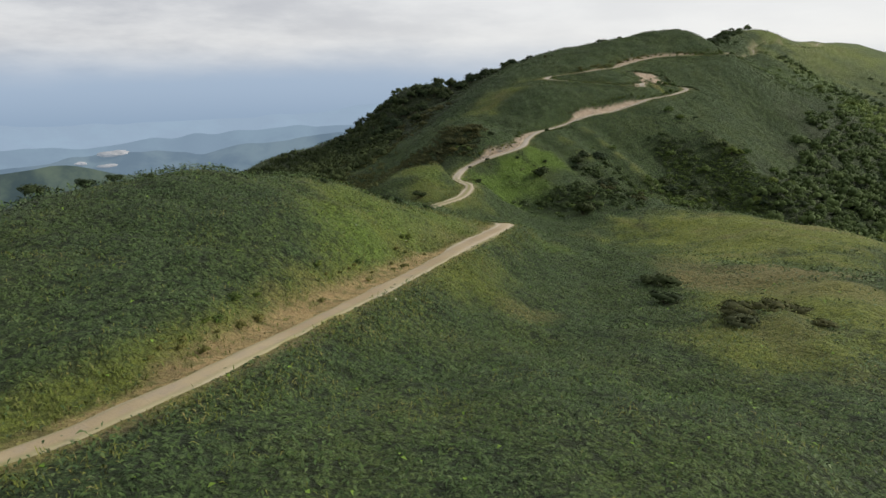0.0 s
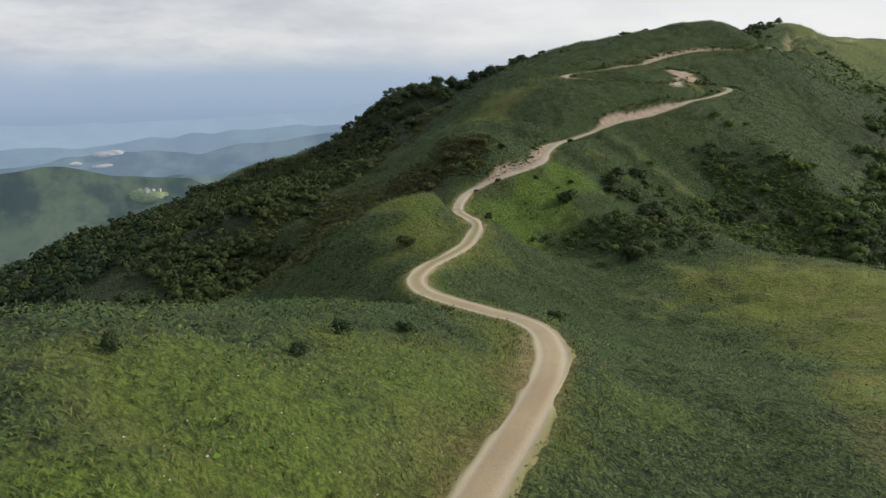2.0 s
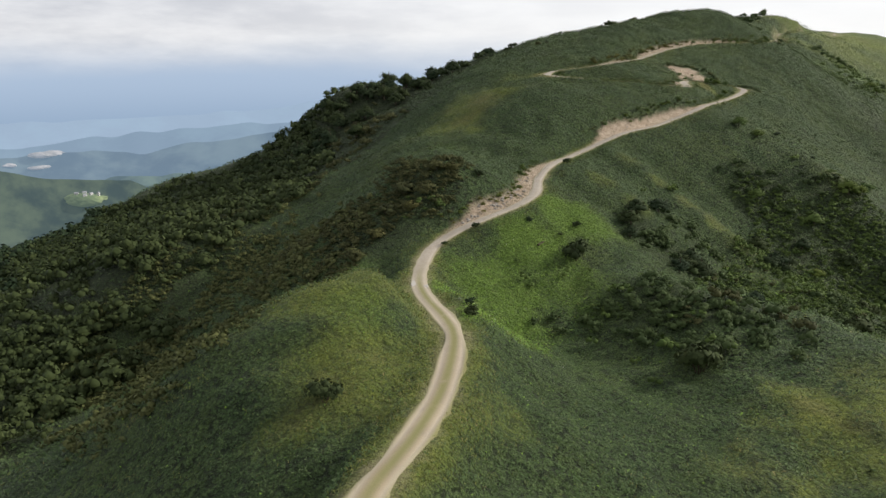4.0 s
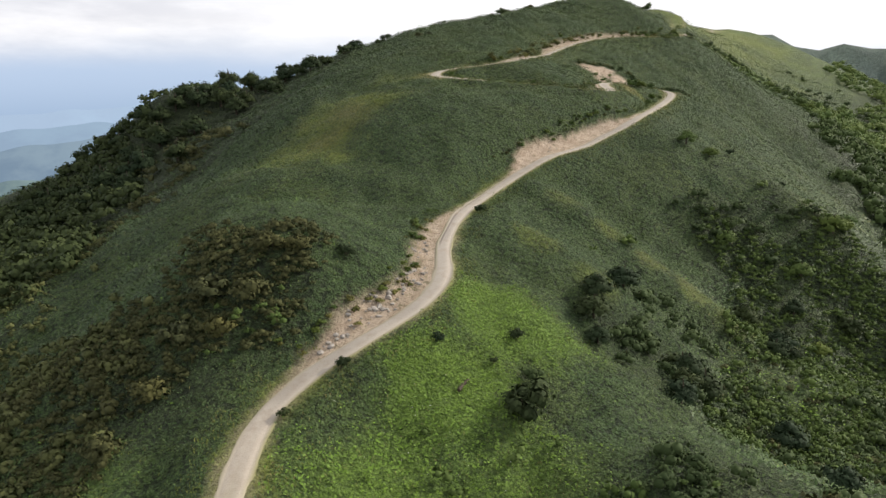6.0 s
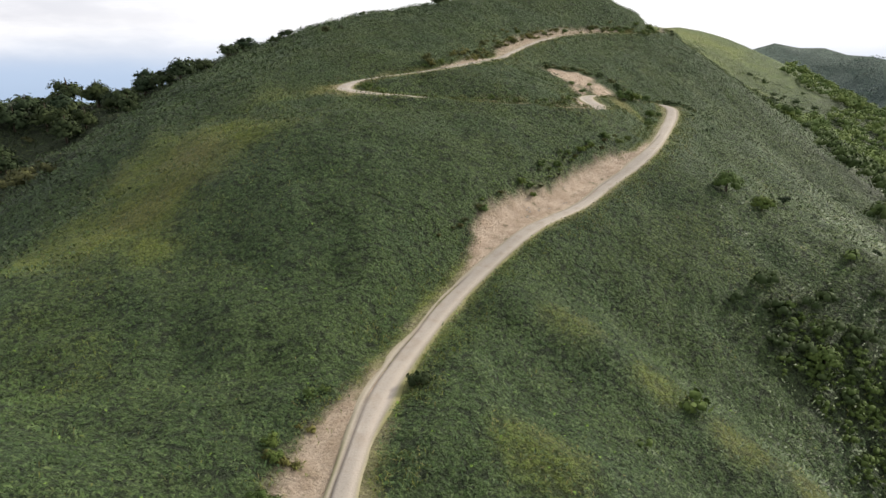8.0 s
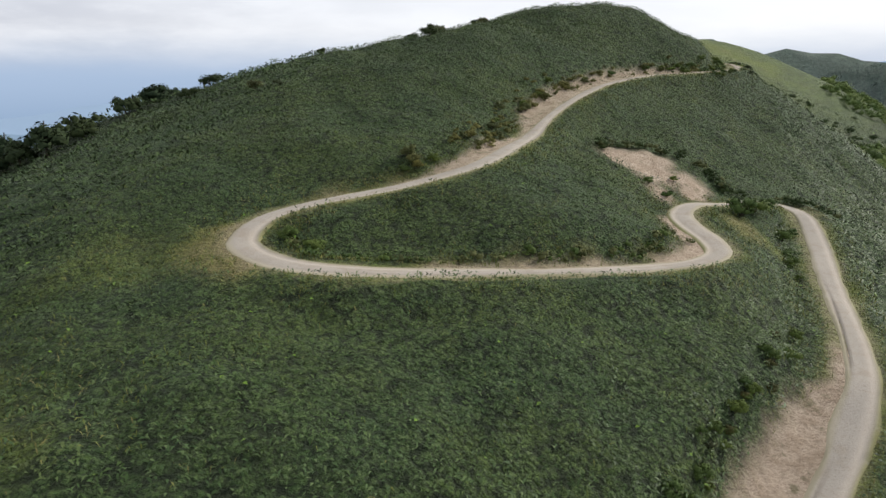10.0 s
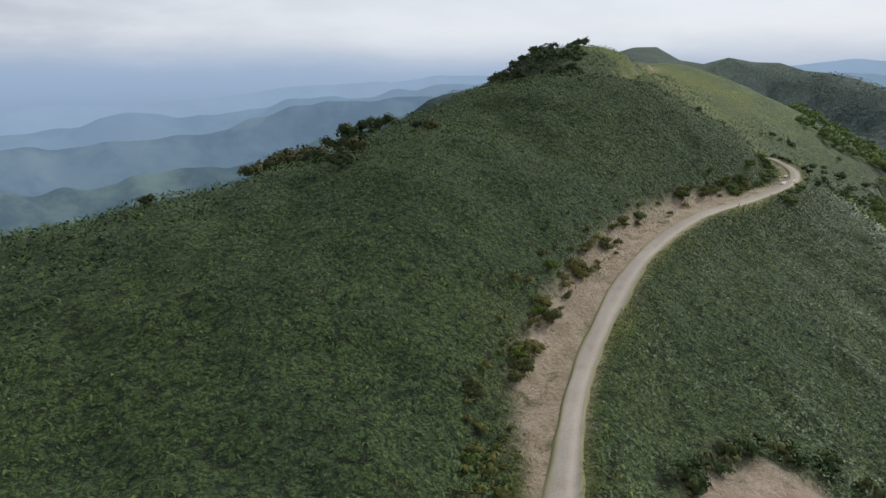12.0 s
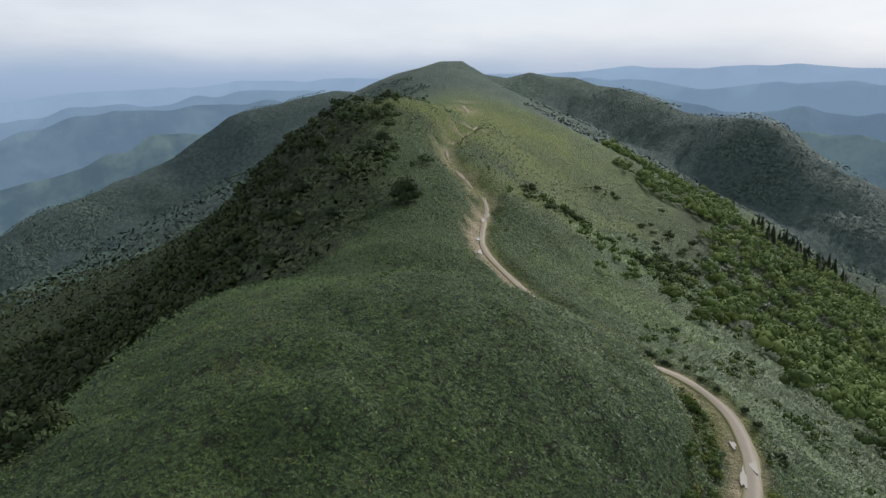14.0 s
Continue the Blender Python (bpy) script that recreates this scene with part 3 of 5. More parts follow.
def bare_earth(x, y, d):
    broken = 0.9 * value_noise(x, y, 3.0) + 0.8 * value_noise(x, y, 1.3) + 0.5 * value_noise(x, y, 0.6)
    bare = np.maximum(discs(x, y, SCAR_SPOTS), 0.35 * (1 - smooth(1.05, 1.6, d + 0.5 * broken)))
    tangent = np.gradient(ROAD_LINE[:, :2], axis=0)
    tangent /= np.linalg.norm(tangent, axis=1)[:, None]
    for start, end, side, b0, b1, strength in BANKS:
        i0, i1 = (int(np.argmin(np.hypot(ROAD_LINE[:, 0] - p[0], ROAD_LINE[:, 1] - p[1]))) for p in (start, end))
        seg = ROAD_LINE[i0:i1 + 1]
        lo, hi = seg.min(0) - 6, seg.max(0) + 6
        sel = np.nonzero((d < 6) & (x > lo[0]) & (x < hi[0]) & (y > lo[1]) & (y < hi[1]))[0]
        if not len(sel):
            continue
        k = np.argmin((x[sel, None] - seg[None, ::2, 0]) ** 2 + (y[sel, None] - seg[None, ::2, 1]) ** 2, axis=1) * 2
        along = k / max(len(seg) - 1, 1)
        off = ((x[sel] - seg[k, 0]) * tangent[i0 + k, 1] - (y[sel] - seg[k, 1]) * tangent[i0 + k, 0]) * side
        ends = smooth(-0.02, 0.22, along) * (1 - smooth(0.8, 1.02, along))
        breadth = HALF_WIDTH + ends * (b0 + (b1 - b0) * along) * (1 + 0.28 * broken[sel])
        beside = np.hypot(x[sel] - seg[k, 0], y[sel] - seg[k, 1]) < np.abs(off) + 1.0
        v = strength * (off > 0) * beside * (1 - smooth(-0.6, 0.5, off - breadth + 0.5 * broken[sel]))
        bare[sel] = np.maximum(bare[sel], v)
    return bare


def meadow_at(x, y, d):
    south = np.array(ROAD_SOUTH)
    beside = np.interp(y, south[:, 1], south[:, 0])
    reach = np.where((y < 95) & (x > beside), 1.5, 2.1 + 3.2 * (1 - smooth(85, 100, y)) + 1.2 * smooth(100, 125, y) * (1 - smooth(150, 168, y)))
    strips = 0.75 * (1 - smooth(0.55 * reach, reach, d + 1.2 * value_noise(x, y, 2.5)))
    return np.maximum(discs(x, y, MEADOW_SPOTS), strips)


WEST_FLANK = np.array([(30, 290), (52, 318), (78, 334), (102, 347), (118, 353), (134, 364), (145, 372), (152, 388), (166, 410), (175, 424), (190, 458), (225, 520), (320, 640)], float)


def west_of_crest(x, y):
    """Metres beyond the upper edge of the wood on the ridge's shaded side; negative on the open crest."""
    best, signed = np.full(x.shape, 1e9), np.full(x.shape, -99.0)
    for a, b in zip(WEST_FLANK[:-1], WEST_FLANK[1:]):
        ab = b - a
        u = np.clip(((x - a[0]) * ab[0] + (y - a[1]) * ab[1]) / (ab @ ab), 0, 1)
        dd = np.hypot(x - a[0] - u * ab[0], y - a[1] - u * ab[1])
        side = np.sign(ab[0] * (y - a[1]) - ab[1] * (x - a[0]))
        signed = np.where(dd < best, dd * side, signed)
        best = np.minimum(dd, best)
    return signed


SLOPES = {}


def ground_normal(x, y):
    """The way that the ground faces, from its own mesh."""
    i = np.clip(np.searchsorted(SLOPES["xs"], x), 0, len(SLOPES["xs"]) - 1)
    j = np.clip(np.searchsorted(SLOPES["ys"], y), 0, len(SLOPES["ys"]) - 1)
    n = np.stack([-SLOPES["east"][j, i], -SLOPES["north"][j, i], np.ones(len(x))], -1)
    return n / np.linalg.norm(n, axis=1)[:, None]


def build_ground():
    def axis(lo, hi, step, far_lo, far_hi):
        mid = list(np.arange(lo, hi, step))
        s, v, left = step, lo, []
        while v > far_lo:
            s = min(s * 1.07, 90)
            v -= s
            left.append(v)
        s, v, right = step, mid[-1], []
        while v < far_hi:
            s = min(s * 1.07, 90)
            v += s
            right.append(v)
        return np.array(left[::-1] + mid + right)
    xs, ys = axis(-40, 130, 0.95, -4700, 4700), axis(14, 322, 0.95, -4700, 4700)
    gx, gy = np.meshgrid(xs, ys)
    x, y = gx.ravel(), gy.ravel()
    z, d, cut = height(x, y)
    nx, ny = len(xs), len(ys)
    i = np.arange(nx * ny).reshape(ny, nx)
    quads = np.stack([i[:-1, :-1], i[:-1, 1:], i[1:, 1:], i[1:, :-1]], -1).reshape(-1, 4)
    me = bpy.data.meshes.new("ground")
    me.vertices.add(len(x))
    me.vertices.foreach_set("co", np.stack([x, y, z], -1).ravel())
    me.loops.add(quads.size)
    me.loops.foreach_set("vertex_index", quads.ravel())
    me.polygons.add(len(quads))
    me.polygons.foreach_set("loop_start", np.arange(len(quads)) * 4)
    me.polygons.foreach_set("use_smooth", np.ones(len(quads), bool))
    me.update()
    broken = 0.8 * value_noise(x, y, 3.0) + 0.6 * value_noise(x, y, 1.4)
    earth = bare_earth(x, y, d)
    for name, v in (("earth", earth), ("dry", discs(x, y, DRY_SPOTS)), ("lush", discs(x, y, LUSH_SPOTS)), ("meadow", meadow_at(x, y, d)), ("shrub", np.maximum(np.maximum(discs(x, y, SHRUB_SPOTS), discs(x, y, WOOD_SPOTS)), np.maximum(1 - smooth(-14, 0, z + 14 * value_noise(x, y, 30.0)), smooth(0, 8, west_of_crest(x, y) + 8 * value_noise(x, y, 12.0))))),
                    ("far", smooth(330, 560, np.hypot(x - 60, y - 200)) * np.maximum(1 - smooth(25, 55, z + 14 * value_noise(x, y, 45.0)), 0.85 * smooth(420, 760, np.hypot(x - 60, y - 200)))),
                    ("open", smooth(110, 190, ridge(x, y, [(x0, y0, 0) for x0, y0 in ((-8, 10), (3, 80), (15, 180), (62, 262), (125, 335))], 0.5, 1.0)[1]))):
        me.attributes.new(name, "FLOAT", "POINT").data.foreach_set("value", np.clip(v, 0, 1).astype(np.float32))
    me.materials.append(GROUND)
    sz = z.reshape(ny, nx)
    east, north = np.gradient(sz, xs, axis=1), np.gradient(sz, ys, axis=0)
    SLOPES.update(xs=xs, ys=ys, east=east, north=north)
    return tagged(new("ground", me), "grassy mountain ridge falling away into wooded valleys", "ground", kind="structure")


ground = build_ground()


def build_road():
    line = ROAD_LINE
    tangent = np.gradient(line[:, :2], axis=0)
    tangent /= np.linalg.norm(tangent, axis=1)[:, None]
    side = np.stack([tangent[:, 1], -tangent[:, 0]], -1)
    across = np.linspace(-1, 1, 21)
    n, m = len(line), len(across)
    wob = 0.22 * value_noise(line[:, 0], line[:, 1], 5.0)[:, None] * 2
    half = (HALF_WIDTH + 0.30) * (1 + wob) * (0.48 + 0.52 * smooth(40, 74, line[:, 1:2])) * (1 - 0.16 * smooth(96, 120, line[:, 1:2])) * (1 - 0.27 * smooth(256, 274, line[:, 1:2])) * (1 - 0.22 * smooth(288, 304, line[:, 1:2])) * (1 - 0.12 * smooth(322, 338, line[:, 1:2])) * (1 - 0.09 * smooth(165, 180, line[:, 1:2]) * (1 - smooth(238, 252, line[:, 1:2])))
    worn = 0.35 + 0.5 * (1 - smooth(60, 80, line[:, 1]))
    ragged = (worn * value_noise(line[:, 0] * 2, line[:, 1] * 2, 3.0))[:, None], (worn * value_noise(line[:, 0] * 2 + 40, line[:, 1] * 2, 3.0))[:, None]
    off = across[None, :] * half * (1 + np.where(across > 0, ragged[0], ragged[1]) * np.abs(across)[None, :] ** 3)
    off = off + 0.19 * smooth(160, 180, line[:, 1:2]) + 0.22 * smooth(256, 270, line[:, 1:2])
    x = line[:, 0:1] + side[:, 0:1] * off
    y = line[:, 1:2] + side[:, 1:2] * off
    rut = np.exp(-((np.abs(off) - 0.75) / 0.24) ** 2)
    swing = -0.52 + 0.28 * value_noise(line[:, 0], line[:, 1], 6.0)[:, None]
    gully = np.exp(-((across[None, :] - swing) / 0.07) ** 2) * smooth(186, 192, line[:, 1:2]) * (1 - smooth(238, 246, line[:, 1:2])) * smooth(-0.25, 0.0, value_noise(line[:, 0], line[:, 1], 11.0)[:, None])
    z = line[:, 2:3] + 0.10 - 0.12 * gully - 0.06 * rut + 0.04 * value_noise(x.ravel(), y.ravel(), 0.9).reshape(n, m) - 0.14 * smooth(0.8, 1.0, np.abs(across))[None, :]
    me = bpy.data.meshes.new("road")
    i = np.arange(n * m).reshape(n, m)
    quads = np.stack([i[:-1, :-1], i[:-1, 1:], i[1:, 1:], i[1:, :-1]], -1).reshape(-1, 4)
    me.from_pydata(np.stack([x.ravel(), y.ravel(), z.ravel()], -1).tolist(), [], quads.tolist())
    me.polygons.foreach_set("use_smooth", np.ones(len(quads), bool))
    me.attributes.new("rut", "FLOAT", "POINT").data.foreach_set("value", rut.ravel().astype(np.float32))
    me.attributes.new("gully", "FLOAT", "POINT").data.foreach_set("value", gully.ravel().astype(np.float32))
    green = np.exp(-(off / 0.35) ** 2) * smooth(90, 120, line[:, 1:2]) * (1 - smooth(150, 165, line[:, 1:2]))
    verge = np.clip(np.broadcast_to(smooth(0.50 - 0.2 * (1 - smooth(50, 80, line[:, 1:2])), 0.9, np.abs(across)[None, :]), off.shape) + green, 0, 1)
    me.attributes.new("verge", "FLOAT", "POINT").data.foreach_set("value", verge.ravel().astype(np.float32))
    me.materials.append(ROAD)
    return tagged(new("road", me), "pale rutted dirt road winding along the ridge", "dirt road", kind="structure")


road = build_road()

# ---- distance: layered blue ranges round the horizon, their haze added as emission ----
def mountain_range(radius, knots, depth, wobble, mat, label):
    az = np.radians(np.arange(-180, 180.01, 0.35))
    top = np.interp(np.degrees(az), [k[0] for k in knots], [k[1] for k in knots])
    top = top + wobble * (value_noise(np.degrees(az) * 10, az * 0 + radius, 60.0) + 0.5 * value_noise(np.degrees(az) * 10, az * 0 + radius, 17.0))
    rows = []
    for k, (r, drop) in enumerate(((-0.16, 1.0), (-0.08, 0.55), (-0.03, 0.2), (0.0, 0.0), (0.05, 0.5), (0.1, 1.0))):
        rr = radius * (1 + r) + 0.03 * radius * value_noise(np.degrees(az) * 10, az * 0 + 40.0 * k, 25.0)
        rows.append(np.stack([60 + rr * np.sin(az), 200 + rr * np.cos(az), top - drop * (top + depth)], -1))
    v = np.stack(rows, 0)
    m, n = v.shape[:2]
    i = np.arange(m * n).reshape(m, n)
    quads = np.stack([i[:-1, :-1], i[:-1, 1:], i[1:, 1:], i[1:, :-1]], -1).reshape(-1, 4)
    me = bpy.data.meshes.new("backdrop")
    me.from_pydata(v.reshape(-1, 3).tolist(), [], quads.tolist())
    me.polygons.foreach_set("use_smooth", np.ones(len(quads), bool))
    me.materials.append(mat)
    return tagged(new("backdrop", me), label, "mountains", kind="structure")


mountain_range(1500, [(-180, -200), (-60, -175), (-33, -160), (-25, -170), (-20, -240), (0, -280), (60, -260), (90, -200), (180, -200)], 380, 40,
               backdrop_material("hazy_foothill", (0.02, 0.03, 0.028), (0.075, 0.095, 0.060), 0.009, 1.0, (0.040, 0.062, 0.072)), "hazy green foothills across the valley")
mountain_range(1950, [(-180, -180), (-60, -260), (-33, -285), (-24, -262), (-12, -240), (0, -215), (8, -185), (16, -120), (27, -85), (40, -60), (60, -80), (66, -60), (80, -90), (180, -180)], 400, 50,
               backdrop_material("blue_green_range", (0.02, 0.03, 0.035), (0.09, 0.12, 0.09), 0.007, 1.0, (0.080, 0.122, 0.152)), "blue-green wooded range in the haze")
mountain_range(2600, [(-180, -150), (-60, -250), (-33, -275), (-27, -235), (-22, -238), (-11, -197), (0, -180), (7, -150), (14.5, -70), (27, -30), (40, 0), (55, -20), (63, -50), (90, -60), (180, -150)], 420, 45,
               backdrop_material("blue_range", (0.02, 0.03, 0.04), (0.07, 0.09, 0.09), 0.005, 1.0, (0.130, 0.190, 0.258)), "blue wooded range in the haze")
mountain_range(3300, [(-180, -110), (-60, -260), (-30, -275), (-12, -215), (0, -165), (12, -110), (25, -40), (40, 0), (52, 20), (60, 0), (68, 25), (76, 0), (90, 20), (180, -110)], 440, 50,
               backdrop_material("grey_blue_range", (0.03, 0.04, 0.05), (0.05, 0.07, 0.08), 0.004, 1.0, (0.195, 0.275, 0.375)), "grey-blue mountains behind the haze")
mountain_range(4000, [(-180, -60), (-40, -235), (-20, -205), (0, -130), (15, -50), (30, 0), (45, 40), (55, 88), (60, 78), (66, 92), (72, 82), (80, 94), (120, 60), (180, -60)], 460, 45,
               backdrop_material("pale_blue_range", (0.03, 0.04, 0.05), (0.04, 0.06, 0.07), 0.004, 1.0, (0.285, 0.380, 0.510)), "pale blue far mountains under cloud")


# ---- plant cover ----
RNG = np.random.default_rng(11)
PASSAGE = np.array([(-8, 10), (0, 45), (3, 80), (2, 130), (15, 180), (42, 225), (62, 262), (92, 300), (125, 335)], float)


def passage_distance(x, y):
    d = np.full(x.shape, 1e9)
    for a, b in zip(PASSAGE[:-1], PASSAGE[1:]):
        ab = b - a
        u = np.clip(((x - a[0]) * ab[0] + (y - a[1]) * ab[1]) / (ab @ ab), 0, 1)
        d = np.minimum(d, np.hypot(x - a[0] - u * ab[0], y - a[1] - u * ab[1]))
    return d


def quad_mesh(name, verts, mat, facing=None, soft=0.64, tone=None):
    """A mesh of loose four-cornered leaves from an array (count, 4, 3), shaded towards the way that each one, or each corner, faces."""
    n = len(verts)
    if facing is not None:
        corners = facing if facing.ndim == 3 else np.repeat(facing[:, None, :], 4, axis=1)
        plane = np.cross(verts[:, 2] - verts[:, 0], verts[:, 3] - verts[:, 1])
        plane /= np.linalg.norm(plane, axis=1)[:, None] + 1e-9
        turned = np.sum(plane * corners.mean(1), 1) < 0
        verts = np.where(turned[:, None, None], verts[:, ::-1], verts)
        corners = np.where(turned[:, None, None], corners[:, ::-1], corners)
        plane = np.where(turned[:, None], -plane, plane)
        corners = soft * corners + (1 - soft) * plane[:, None, :]
        corners = corners / (np.linalg.norm(corners, axis=2)[..., None] + 1e-9)
    me = bpy.data.meshes.new(name)
    me.vertices.add(n * 4)
    me.vertices.foreach_set("co", verts.astype(np.float32).ravel())
    me.loops.add(n * 4)
    me.loops.foreach_set("vertex_index", np.arange(n * 4))
    me.polygons.add(n)
    me.polygons.foreach_set("loop_start", np.arange(n) * 4)
    me.update()
    if facing is not None:
        me.attributes.new("custom_normal", "FLOAT_VECTOR", "POINT").data.foreach_set("vector", corners.astype(np.float32).ravel())
        me.update()
    if tone is not None:
        me.attributes.new("tone", "FLOAT", "POINT").data.foreach_set("value", np.repeat(tone, 4).astype(np.float32))
    me.materials.append(mat)
    return me


def blades(x, y, z, length, width, lift_low, lift_high, droop=0.25):
    """Kite-shaped leaves that rise from their root at a random slant and hang at the tip."""
    n = len(x)
    turn = RNG.uniform(0, 2 * np.pi, n)
    lift = np.radians(RNG.uniform(lift_low, lift_high, n))
    ln = length * RNG.uniform(0.6, 1.35, n)
    wd = width * RNG.uniform(0.7, 1.3, n)
    dx, dy, dz = np.cos(turn) * np.cos(lift), np.sin(turn) * np.cos(lift), np.sin(lift)
    sx, sy = -np.sin(turn), np.cos(turn)
    root = np.stack([x, y, z], -1)
    way = np.stack([dx, dy, dz], -1) * ln[:, None]
    side = np.stack([sx, sy, RNG.uniform(-0.5, 0.5, n)], -1) * wd[:, None] / 2
    mid = root + 0.5 * way
    mid[:, 2] += 0.08 * ln
    tip = root + way
    tip[:, 2] -= droop * ln * np.cos(lift)
    return np.stack([root, mid - side, tip, mid + side], 1)


def scatter(x0, x1, y0, y1, density):
    n = int((x1 - x0) * (y1 - y0) * density)
    return RNG.uniform(x0, x1, n), RNG.uniform(y0, y1, n)


def tufts(x, y):
    """Rise and fall of the growth over the ground: tussocks and waves."""
    return 0.60 * value_noise(x + 5, y, 1.3) + 0.62 * value_noise(x, y + 7, 3.1) + 0.9 * value_noise(x + 2, y + 3, 8.5)


def growth_normal(x, y):
    """The way that the top of the growth faces."""
    n, here = ground_normal(x, y), tufts(x, y)
    n = n - np.stack([(tufts(x + 0.25, y) - here) / 0.25, (tufts(x, y + 0.25) - here) / 0.25, 0 * here], -1)
    return n / np.linalg.norm(n, axis=1)[:, None]


def build_cover():
    bands = [(-45, 165, 0, 375, 20.0, 0, 26, 0.29, 0.092, 0.36), (-90, 200, -10, 410, 7.5, 26, 62, 0.44, 0.15, 0.44), (-140, 330, -20, 520, 1.1, 62, 165, 0.75, 0.29, 0.42)]
    kinds = {"sasa": [], "herb": [], "straw": []}
    smoothness = {"sasa": [], "herb": [], "straw": []}
    for x0, x1, y0, y1, density, near, far, length, width, rise in bands:
        even = {0: 0.42, 26: 0.60, 62: 0.88}[near]
        x, y = scatter(x0, x1, y0, y1, density)
        pd = passage_distance(x, y)
        keep = (pd >= near) & (pd < far)
        x, y = x[keep], y[keep]
        z, d, _ = height(x, y)
        earth = bare_earth(x, y, d)
        keep = (d > HALF_WIDTH * (0.5 + 0.5 * smooth(40, 74, y)) + 0.32) & (earth < RNG.uniform(0.05, 0.8, len(x))) & (0.75 * discs(x, y, DRY_SPOTS) < RNG.random(len(x)))
        x, y, z = x[keep], y[keep], z[keep]
        dice = RNG.random(len(x))
        lush, meadow = discs(x, y, LUSH_SPOTS), meadow_at(x, y, d[keep])
        tussock = smooth(0.16, 0.34, value_noise(x, y, 3.1) + 0.7 * value_noise(x, y, 1.1)) * smooth(-0.1, 0.15, value_noise(x, y, 23.0))
        herb = dice < lush * 0.92 * ((y > 100) & (x > 3)) + 0.006
        straw = ~herb & (RNG.random(len(x)) < np.maximum(np.maximum(meadow, lush) * 0.95, 0.5 * tussock) + 0.02)
        sasa = ~herb & ~straw
        straw &= (meadow < 0.45) | (RNG.random(len(x)) < (0.9 if near == 0 else 0.35))
        up = rise * RNG.random(len(x)) + 0.35 * tufts(x, y)
        for key, chosen in (("sasa", sasa), ("herb", herb), ("straw", straw)):
            smoothness[key].append(np.full(int(chosen.sum()), even))
        kinds["sasa"].append(blades(x[sasa], y[sasa], z[sasa] + up[sasa], length, width, -10, 55))
        kinds["herb"].append(blades(x[herb], y[herb], z[herb] + up[herb], length * 0.9, width * (1.6 if near == 0 else 1.1), -5, 50))
        kinds["straw"].append(blades(x[straw], y[straw], z[straw] + 0.3 * up[straw], length * (1.25 if near == 0 else 0.9), width * 0.5, 15, 75 if near == 0 else 45, 0.3))
    # taller grass and weeds along the edges of the road
    line = ROAD_LINE[:int(len(ROAD_LINE) * 0.9)]
    pick = RNG.integers(0, len(line), 70000)
    off = (HALF_WIDTH + RNG.uniform(0.1, 2.6, len(pick)) ** 1.0) * RNG.choice([-1, 1], len(pick))
    tangent = np.gradient(line[:, :2], axis=0)
    tangent /= np.linalg.norm(tangent, axis=1)[:, None]
    x = line[pick, 0] + tangent[pick, 1] * off + RNG.normal(0, 0.3, len(pick))
    y = line[pick, 1] - tangent[pick, 0] * off + RNG.normal(0, 0.3, len(pick))
    z, d, _ = height(x, y)
    clump = value_noise(x, y, 2.2) + 0.6 * value_noise(x, y, 0.9)
    keep = (d > HALF_WIDTH * (0.6 + 0.4 * smooth(40, 74, y)) + 0.08) & (clump > -0.05) & (bare_earth(x, y, d) < RNG.uniform(0.3, 1.1, len(x)))
    x, y, z = x[keep], y[keep], z[keep]
    kinds["straw"].append(blades(x, y, z, 0.32, 0.06, 30, 80, 0.35))
    smoothness["straw"].append(np.full(len(x), 0.42))
    info = {"sasa": ("bamboo_grass", SASA, "knee-high grey-green bamboo grass covering the slopes"), "herb": ("herb_patch", HERB, "bright green broad-leaved weeds beside the road"),
            "straw": ("meadow_grass", STRAW, "yellowing long grass on meadow and road verges")}
    for key, parts in kinds.items():
        name, mat, label = info[key]
        leaves = np.concatenate(parts)
        tagged(new(name, quad_mesh(name, leaves, mat, growth_normal(leaves[:, 0, 0], leaves[:, 0, 1]), np.concatenate(smoothness[key])[:, None, None])), label, "grass", kind="stuff")


build_cover()


# ---- bushes and trees ----
def part(name, me, parent, label=""):
    ob = new(name, me)
    ob.parent = parent
    if label:
        tagged(ob, label)
    return ob


def lobe_leaves(rng, centre, radii, count, size):
    """Leaf sprays on the skin of a lobe, turned about outward."""
    d = rng.normal(size=(count, 3))
    d /= np.linalg.norm(d, axis=1)[:, None]
    d[:, 2] = np.abs(d[:, 2]) * 1.15 - 0.3
    p = centre + d * radii * rng.uniform(0.65, 1.22, (count, 1))
    a = np.cross(d, rng.normal(size=(count, 3)))
    a /= np.linalg.norm(a, axis=1)[:, None] + 1e-9
    b = np.cross(d, a) + 0.5 * d * rng.uniform(-1, 1, (count, 1))
    s = size * rng.uniform(0.6, 1.4, (count, 1))
    return np.stack([p - a * s * 0.5, p - b * s * 0.32, p + a * s * 0.5, p + b * s * 0.32], 1), d


def core_quads(centre, radii, rng):
    """A rough ball of a few faces inside a lobe, to keep it from being see-through, with its corners' outward ways."""
    u, v = np.linspace(0, 2 * np.pi, 8)[:-1], np.linspace(-1.1, 1.45, 4)
    ways = np.stack([np.outer(np.cos(v), np.cos(u)), np.outer(np.cos(v), np.sin(u)), np.outer(np.sin(v), np.ones(7))], -1)
    grid = centre + ways * radii * rng.uniform(0.46, 0.60, (4, 7, 1))
    cells = [((i, j), (i, (j + 1) % 7), (i + 1, (j + 1) % 7), (i + 1, j)) for i in range(3) for j in range(7)]
    return np.array([[grid[c] for c in q] for q in cells]), np.array([[ways[c] for c in q] for q in cells])


